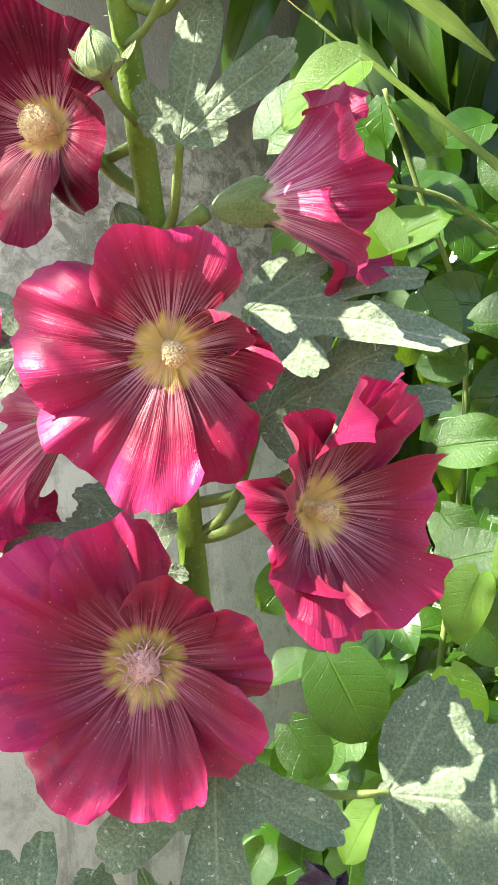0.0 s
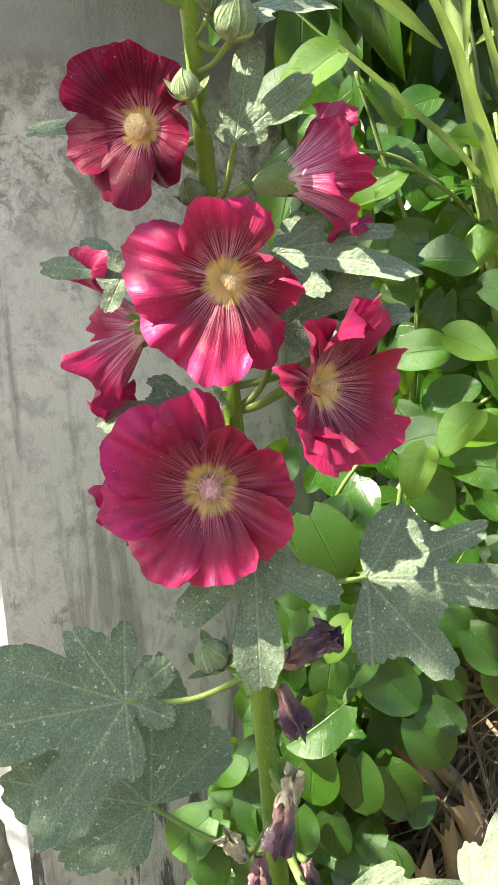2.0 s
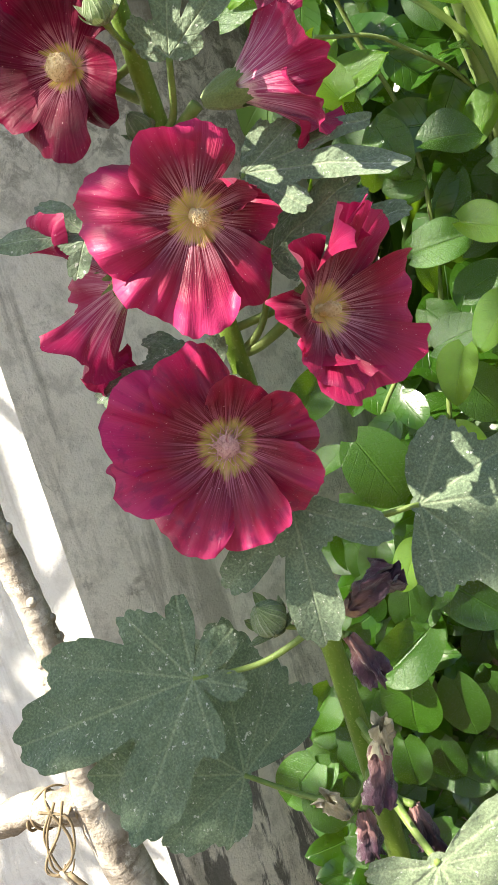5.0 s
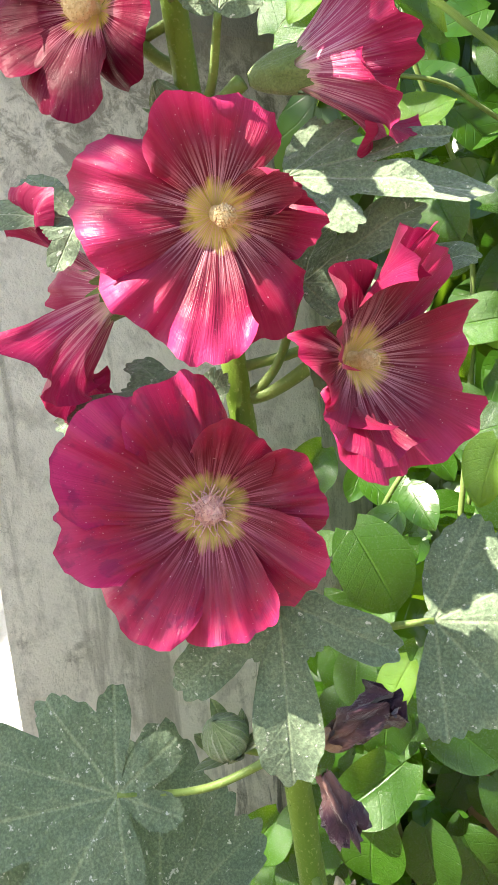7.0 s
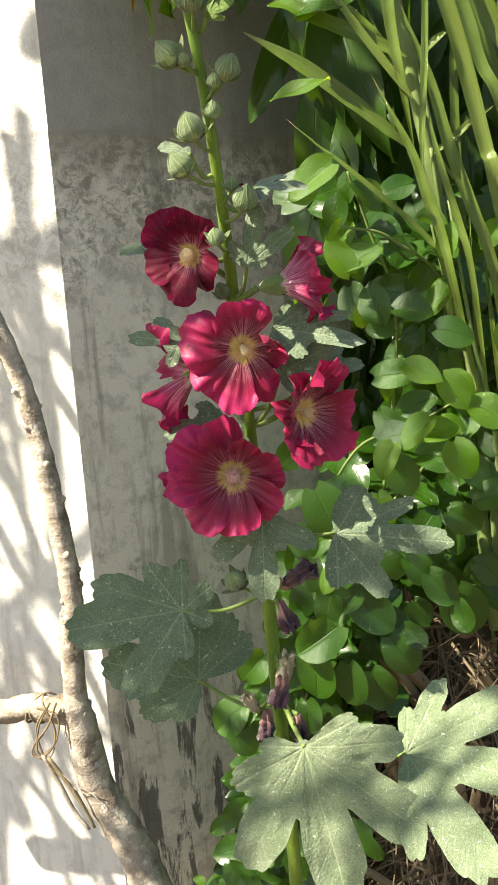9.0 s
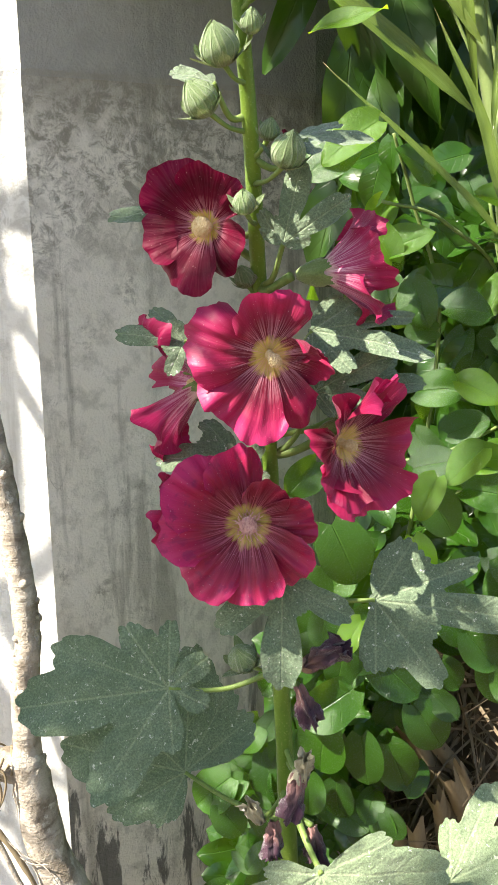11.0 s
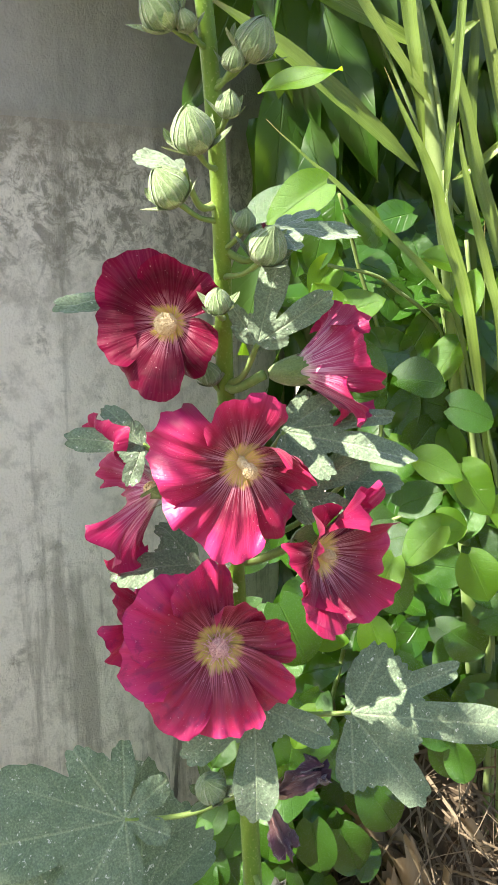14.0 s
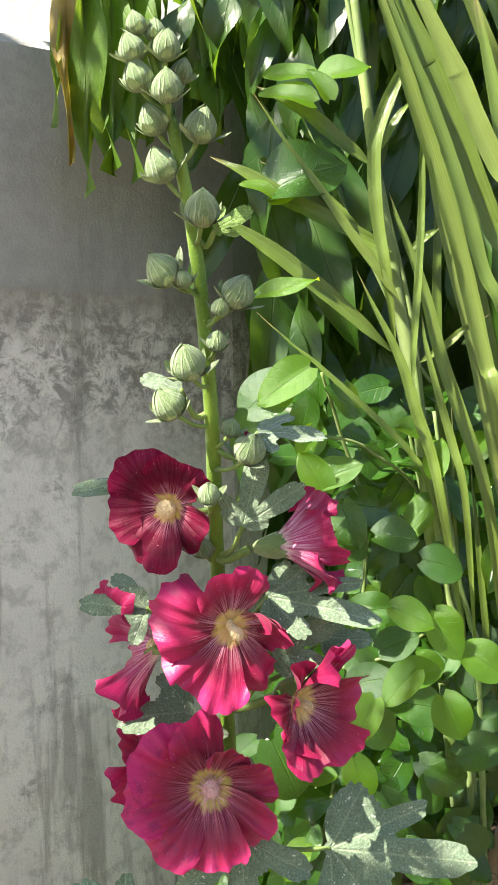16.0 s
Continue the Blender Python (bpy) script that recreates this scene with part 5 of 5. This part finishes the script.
def fibrous_foot():
    rng = random.Random(101)
    rows, cols = 14, 26
    verts = []
    for i in range(rows):
        s = i / (rows - 1)
        for j in range(cols):
            a = 2 * math.pi * j / cols
            r = (0.205 - 0.115 * s ** 1.4) * (1 + 0.18 * noise.noise(Vector((math.cos(a) * 3, math.sin(a) * 3, s * 5))))
            verts.append(V(0.25 + r * math.cos(a) * 1.05, 0.46 + r * math.sin(a) * 0.85, GROUND - 0.02 + 0.68 * s))
    faces = grid_faces(rows, cols, True)
    faces.append(tuple(range((rows - 1) * cols, rows * cols)))
    part("foot", mesh_of("foot", verts, faces, foot_mat), clump, "fibrous brown foot of old leaf bases")
    verts, faces = [], []
    for _ in range(3200):
        a = rng.uniform(math.pi * 0.9, math.pi * 2.2)
        s = rng.random()
        r = (0.205 - 0.115 * s ** 1.4) * rng.uniform(0.95, 1.15)
        q = V(0.25 + r * math.cos(a) * 1.05, 0.46 + r * math.sin(a) * 0.85, GROUND + 0.66 * s)
        d = D(math.cos(a) * 0.4 + rng.uniform(-0.6, 0.6), -0.2 + rng.uniform(-0.3, 0.2), rng.uniform(-0.9, 0.7))
        ln, wd = rng.uniform(0.03, 0.13), rng.uniform(0.0006, 0.0028)
        side = d.cross(D(rng.uniform(-0.5, 0.5), -1, 0.3)).normalized() * wd
        bend = D(rng.uniform(-1, 1), rng.uniform(-0.6, 0.1), -0.8) * ln * 0.3
        k = len(verts)
        for f in (0, 0.33, 0.66, 1.0):
            c = q + d * ln * f + bend * f * f
            verts += [c - side * (1 - 0.7 * f), c + side * (1 - 0.7 * f)]
        faces += [(k + 2 * i, k + 2 * i + 1, k + 2 * i + 3, k + 2 * i + 2) for i in range(3)]
    tagged(part("dry_fibre", mesh_of("dry_fibre", verts, faces, straw_mat), clump), kind="stuff")
    for k in range(64):
        a = rng.uniform(math.pi * 1.0, math.pi * 2.0)
        f = rng.uniform(0.35, 1.0)
        r = 0.205 - 0.115 * f ** 1.4
        q = V(0.25 + r * math.cos(a) * 1.05, 0.45 + r * math.sin(a) * 0.85, GROUND + 0.64 * f)
        d = D(math.cos(a) * 0.5 + rng.uniform(-0.5, 0.3), -0.15, rng.uniform(0.6, 1.0))
        ln, wd = rng.uniform(0.06, 0.17), rng.uniform(0.006, 0.014)
        side = d.cross(D(rng.uniform(-0.3, 0.3), -1, 0.2)).normalized()
        out = side.cross(d).normalized()
        verts, faces = [], []
        for i in range(8):
            t = i / 7
            for j in range(6):
                b = 2 * j / 5 - 1
                edge = 1 - 0.55 * t * (0.4 + 0.6 * abs(noise.noise(Vector((k, j * 1.3, t * 2)))))
                ragged = ln * (t + 0.25 * t * noise.noise(Vector((k * 3.1, j * 2.7, 1))))
                verts.append(q + d * ragged + side * wd * b * edge - out * wd * (0.8 * b * b - 0.4) + D(0, -1, -0.5) * 0.012 * t * t)
        part("sheath", mesh_of("sheath", verts, grid_faces(8, 6), sheath_mat), clump, "split dry leaf base")


fibrous_foot()


def litter():
    rng = random.Random(107)
    verts, faces = [], []
    for _ in range(1400):
        u, w = rng.uniform(-0.3, 0.9), rng.uniform(-0.3, 0.9)
        q = V(u, w, GROUND + rng.uniform(0.0, 0.03))
        d = D(rng.uniform(-1, 1), rng.uniform(-1, 1), rng.uniform(-0.1, 0.25))
        ln, wd = rng.uniform(0.03, 0.16), rng.uniform(0.0006, 0.0025)
        side = d.cross(Vector((0, 0, 1))).normalized() * wd
        k = len(verts)
        for f in (0, 0.5, 1.0):
            c = q + d * ln * f + Vector((0, 0, 0.25 * ln * f * (1 - f)))
            verts += [c - side * (1 - 0.6 * f), c + side * (1 - 0.6 * f)]
        faces += [(k, k + 1, k + 3, k + 2), (k + 2, k + 3, k + 5, k + 4)]
    tagged(new("dry_litter", mesh_of("dry_litter", verts, faces, straw_mat)), "dry straw and grass litter on the soil", "litter", kind="stuff")


litter()


# ---- bare branch against the sunlit face ----
def dead_branch():
    tree = tagged(new("bare_branch"), "bare knobbly light brown branch leaning by the pier", "branch")
    node = V(-0.300, 0.345, 0.092)
    part("trunk", tube([V(-0.14, 0.33, -0.47), V(-0.185, 0.33, -0.33), V(-0.212, 0.34, -0.20), V(-0.238, 0.345, -0.117), V(-0.280, 0.345, -0.027), node, node + D(-0.5, 0, 0.6) * 0.02], [0.032, 0.029, 0.027, 0.025, 0.023, 0.019], bark_mat, "trunk", 50, 16, 0.22, 1), tree)
    part("limb", tube([node - D(0, 0, 1) * 0.02, V(-0.296, 0.345, 0.18), V(-0.290, 0.35, 0.268), V(-0.301, 0.35, 0.39), V(-0.318, 0.35, 0.515), V(-0.352, 0.35, 0.63), V(-0.42, 0.36, 0.76)], [0.0165, 0.0155, 0.0145, 0.0135, 0.0125, 0.012], bark_mat, "limb", 60, 14, 0.28, 2), tree)
    part("limb", tube([node + D(0.3, 0, -0.2) * 0.02, V(-0.36, 0.345, 0.095), V(-0.42, 0.35, 0.084), V(-0.55, 0.36, 0.10), V(-0.8, 0.38, 0.12)], [0.019, 0.018, 0.017, 0.016], bark_mat, "limb", 40, 14, 0.28, 3), tree)
    rng = random.Random(3)
    line = spline([V(-0.296, 0.345, 0.18), V(-0.290, 0.35, 0.268), V(-0.301, 0.35, 0.39), V(-0.318, 0.35, 0.515), V(-0.352, 0.35, 0.63)], 40)
    for i in range(0, 40, 2):
        a = rng.uniform(0, 6.28)
        d = D(math.cos(a), math.sin(a), 0.3)
        q = line[i]
        part("knob", tube([q + d * 0.008, q + d * 0.0155, q + d * 0.018], [0.006, 0.0048, 0.002], bark_mat, "knob", 4, 8, 0.3, i), tree)
    tie = tagged(new("dry_grass_tie"), "dry grass stems wound round the branch fork", "tie")
    for i in range(6):
        pts = []
        for k in range(9):
            a = k / 8 * 6.5 + i * 0.6
            r = 0.0196 + 0.0012 * math.sin(i * 2.3 + k)
            pts.append(V(-0.318 - 0.009 * (i % 4) + 0.022 * math.sin(a * 0.5 + i), 0.346, 0.0915 + 0.0004 * i) + D(0.15, 1, 0) * r * math.sin(a) + Vector((0, 0, 1)) * r * math.cos(a))
        part("strand", tube(pts, [0.0021, 0.0016, 0.0011], sheath_mat, "strand", 36, 5), tie)
    # a tangle hangs from the tie, with two dry stalks in it
    for pts in ([V(-0.317, 0.318, 0.114), V(-0.332, 0.318, 0.080), V(-0.354, 0.318, 0.053), V(-0.359, 0.318, 0.036), V(-0.344, 0.318, 0.030), V(-0.338, 0.318, 0.043)], [V(-0.326, 0.318, 0.114), V(-0.345, 0.318, 0.080), V(-0.352, 0.318, 0.046), V(-0.346, 0.318, 0.032), V(-0.331, 0.318, 0.013), V(-0.314, 0.318, -0.006)], [V(-0.335, 0.318, 0.110), V(-0.323, 0.318, 0.074), V(-0.329, 0.318, 0.047), V(-0.350, 0.318, 0.032), V(-0.357, 0.318, 0.046), V(-0.340, 0.318, 0.067)], [V(-0.345, 0.318, 0.107), V(-0.317, 0.318, 0.094), V(-0.323, 0.318, 0.057), V(-0.343, 0.318, 0.036)], [V(-0.332, 0.318, 0.107), V(-0.349, 0.318, 0.077), V(-0.345, 0.318, 0.040), V(-0.335, 0.318, 0.032), V(-0.326, 0.318, 0.047)]):
        part("strand", tube(pts, [0.0017, 0.0014, 0.0009], sheath_mat, "strand", 30, 6, 0.2), tie)
    for k, pts in enumerate(([V(-0.345, 0.318, 0.036), V(-0.328, 0.318, -0.001), V(-0.310, 0.318, -0.046), V(-0.289, 0.318, -0.078)], [V(-0.337, 0.318, 0.032), V(-0.315, 0.318, -0.004), V(-0.296, 0.318, -0.038), V(-0.281, 0.318, -0.075)])):
        part("dry_stalk", tube(pts, [0.0030, 0.0034, 0.0022], sheath_mat if k else bark_mat, "dry_stalk", 16, 7, 0.25, k), tie)
    for pts in ([V(-0.332, 0.318, 0.023), V(-0.306, 0.318, -0.007), V(-0.276, 0.318, -0.026), V(-0.258, 0.318, -0.055)], [V(-0.316, 0.318, -0.006), V(-0.294, 0.318, -0.021), V(-0.272, 0.318, -0.021)]):
        part("strand", tube(pts, [0.0012, 0.0009, 0.0005], bark_mat, "strand", 20, 5, 0.2), tie)


dead_branch()


# ---- small weeds by the branch ----
def weed_sprig(u, w, h, seed):
    rng = random.Random(seed)
    sprig = tagged(new("weed_sprig"), "small yellow-green weed sprig by the branch foot", "weed", "weeds by the branch")
    foot = V(u, w, GROUND)
    top = V(u + rng.uniform(-0.02, 0.03), w, GROUND + h)
    part("stalk", tube([foot, (foot + top) / 2 + D(0.5, -0.3, 0) * 0.012, top], [0.0014, 0.0012, 0.0008], vine_stalk, "stalk", 14, 6), sprig)
    for k in range(6):
        q = foot + (top - foot) * (0.45 + 0.11 * k)
        put_leaf(sprig, SUNLIT_OVATES[k % 4], q, D(rng.uniform(-1, 1), rng.uniform(-0.5, 0.2), rng.uniform(-0.2, 0.7)), D(0, -0.7, 0.8), rng.uniform(0.014, 0.026))


weed_sprig(-0.17, 0.29, 0.26, 1)
weed_sprig(-0.15, 0.30, 0.20, 2)
weed_sprig(-0.12, 0.31, 0.30, 3)


# gaps in the crown through which the sun reaches the plants: the place lit and the gap's radius
GAPS = [
    ((-0.036, 0.030, 0.384), -0.004),
    ((-0.018, -0.010, 0.584), 0.010), ((0.034, -0.016, 0.622), 0.008), ((0.072, 0.034, 0.694), 0.012), ((0.037, 0.000, 0.716), 0.010),
    ((0.108, 0.010, 0.617), 0.008), ((0.062, 0.032, 0.597), 0.010), ((0.084, 0.030, 0.610), 0.008), ((0.074, 0.026, 0.530), 0.009), ((0.082, 0.026, 0.512), 0.011),
    ((0.118, 0.040, 0.445), 0.003), ((0.148, 0.035, 0.419), 0.003), ((0.190, 0.035, 0.428), 0.003), ((-0.052, 0.028, 0.636), 0.008), ((-0.050, 0.034, 0.536), 0.010), ((-0.088, 0.040, 0.706), 0.006),
    ((-0.172, 0.020, 0.346), 0.009),
    ((0.075, -0.010, 0.160), 0.065), ((0.210, 0.020, 0.200), 0.065), ((0.000, -0.010, 0.860), 0.020), ((0.030, -0.020, 0.830), 0.015), ((-0.020, -0.020, 0.770), 0.010),
    ((0.127, 0.250, 0.700), 0.018), ((0.089, 0.250, 0.688), 0.014), ((0.060, 0.250, 0.762), 0.018), ((0.080, 0.250, 0.806), 0.012), ((0.151, 0.250, 0.550), 0.012), ((0.203, 0.250, 0.488), 0.020),
    ((0.226, 0.250, 0.534), 0.014), ((0.047, 0.250, 0.228), 0.014), ((-0.036, 0.250, 0.198), 0.014), ((0.058, 0.250, 0.400), 0.012), ((0.152, 0.250, 0.480), 0.010), ((0.144, 0.250, 0.618), 0.012),
    ((0.280, 0.250, 0.930), 0.075), ((0.330, 0.270, 0.760), 0.050), ((0.290, 0.250, 1.120), 0.060), ((0.230, 0.300, 0.860), 0.022), ((0.190, 0.310, 1.030), 0.022), ((0.150, 0.300, 0.860), 0.016),
]


# ---- the tree overhead that dapples the light ----
def shade_tree():
    rng = random.Random(131)
    tree = tagged(new("shade_tree"), "leafy tree whose shade falls over the plants", "tree")
    s = SUN_DIR
    e1 = s.orthogonal().normalized()
    e2 = s.cross(e1)
    centre = V(0.05, 0.10, 0.60) + s * 1.7
    src = ovate_mesh("shade_leaf", hang_green, 5, 0.42, 0.2, 0.1, 0.0, 0.05, 8, 5)
    places = []
    gaps = [(V(*q), r) for q, r in GAPS]

    def open_sky(p, size):
        for c, r in gaps:
            d = p - c
            if (d - s * d.dot(s)).length < r + size * 0.42:
                return True
        return False

    def bunch(u, w, z, count, spread, far, leaf=0.062):
        hub = V(u, w, z) + s * far
        for _ in range(count):
            d = Vector((rng.uniform(-1, 1), rng.uniform(-1, 1), rng.uniform(-1, 0.4))).normalized()
            foot, size = hub + d * rng.uniform(0, spread), leaf * rng.uniform(0.72, 1.28)
            if not open_sky(foot + d * size * 0.5, size):
                places.append((foot, d, Vector((rng.uniform(-1, 1), rng.uniform(-1, 1), 1)), size))

    for _ in range(95):
        bunch(rng.uniform(-0.13, 0.12), rng.uniform(-0.04, 0.08), rng.uniform(0.28, 0.74), rng.randint(4, 6), 0.045, rng.uniform(1.2, 1.9), 0.042)
    for _ in range(44):
        bunch(rng.uniform(0.02, 0.30), rng.uniform(0.22, 0.34), rng.uniform(0.15, 0.85), rng.randint(2, 3), 0.04, rng.uniform(1.1, 1.6), 0.028)
    for _ in range(40):
        bunch(rng.uniform(-0.12, 0.32), rng.uniform(0.20, 0.42), rng.uniform(-0.40, 0.20), rng.randint(3, 5), 0.05, rng.uniform(1.2, 1.9), 0.045)
    for _ in range(34):
        bunch(rng.uniform(-0.19, -0.04), rng.uniform(0.02, 0.06), rng.uniform(0.24, 0.40), rng.randint(4, 5), 0.045, rng.uniform(1.2, 1.8), 0.040)
    for _ in range(2):
        bunch(rng.uniform(0.03, 0.22), rng.uniform(-0.02, 0.03), rng.uniform(0.10, 0.26), 2, 0.05, rng.uniform(1.2, 1.8), 0.05)
    for _ in range(12):
        bunch(rng.uniform(-0.07, 0.05), 0.0, rng.uniform(0.44, 0.55), 3, 0.04, rng.uniform(1.2, 1.9), 0.055)
    for _ in range(7):
        bunch(rng.uniform(0.04, 0.11), 0.0, rng.uniform(0.60, 0.645), 4, 0.03, rng.uniform(1.2, 1.8), 0.04)
        bunch(rng.uniform(-0.09, -0.03), 0.03, rng.uniform(0.60, 0.64), 3, 0.03, rng.uniform(1.2, 1.8), 0.04)
    for _ in range(8):
        bunch(rng.uniform(0.11, 0.16), 0.04, rng.uniform(0.375, 0.425), 3, 0.02, rng.uniform(1.2, 1.8), 0.045)
    for _ in range(30):
        bunch(rng.uniform(0.07, 0.20), rng.uniform(0.03, 0.05), rng.uniform(0.36, 0.47), 5, 0.035, rng.uniform(1.2, 1.8), 0.030)
    for _ in range(26):
        bunch(rng.uniform(-0.27, -0.13), 0.32, rng.uniform(-0.42, -0.02), 4, 0.04, rng.uniform(1.2, 1.8), 0.040)
    for _ in range(34):
        bunch(rng.uniform(-0.6, -0.32), 0.56, rng.uniform(-0.2, 1.15), rng.randint(2, 5), 0.06, rng.uniform(1.2, 2.2))
    for _ in range(34):
        bunch(rng.uniform(0.05, 0.6), rng.uniform(0.45, 0.9), rng.uniform(0.4, 1.4), rng.randint(5, 9), 0.10, rng.uniform(1.3, 2.2), 0.075)
    for _ in range(14):
        bunch(rng.uniform(-0.5, 0.6), rng.uniform(-0.9, 0.6), GROUND, rng.randint(4, 8), 0.10, rng.uniform(1.9, 2.6))
    tagged(part("crown", joined_leaves("crown", places, src, hang_green), tree), kind="stuff")
    bpy.data.meshes.remove(src)
    for i in range(26):
        q = V(rng.uniform(-0.62, -0.30), 0.56, rng.uniform(-0.35, 1.2)) + s * rng.uniform(0.9, 1.5)
        d = D(rng.uniform(-0.6, 0.6), rng.uniform(-0.4, 0.4), rng.choice((-1, 1)) * rng.uniform(0.6, 1.2))
        part("twig", tube([q - d * 0.35, q + D(rng.uniform(-1, 1), 0, 0) * 0.03, q + d * 0.35], [0.011, 0.009, 0.006], bark_mat, "twig", 10, 6, 0.2, i), tree)
    for i in range(5):
        q = V(0.03 + 0.048 * i, 0.0, 0.19) + s * rng.uniform(1.3, 1.8)
        d = D(rng.uniform(-0.35, 0.35), rng.uniform(-0.3, 0.3), 1)
        part("twig", tube([q - d * 0.16, q + D(rng.uniform(-1, 1), 0, 0) * 0.01, q + d * 0.16], [0.007, 0.0065, 0.005], bark_mat, "twig", 10, 6, 0.2, 40 + i), tree)
    foot = V(-2.2, -0.9, GROUND)
    part("trunk", tube([foot, foot + Vector((0.05, 0, 1.0)), foot + Vector((0.25, 0.1, 2.0)), centre + s * 0.3], [0.09, 0.08, 0.06, 0.02], bark_mat, "trunk", 30, 14, 0.1), tree)
    for i in range(5):
        a = i * 1.26 + 0.4
        tip = centre + e1 * 0.7 * math.cos(a) + e2 * 0.7 * math.sin(a)
        part("limb", tube([centre + s * 0.3, (centre + tip) / 2 + s * 0.2, tip], [0.012, 0.007, 0.003], bark_mat, "limb", 14, 7, 0.1, i), tree)


shade_tree()
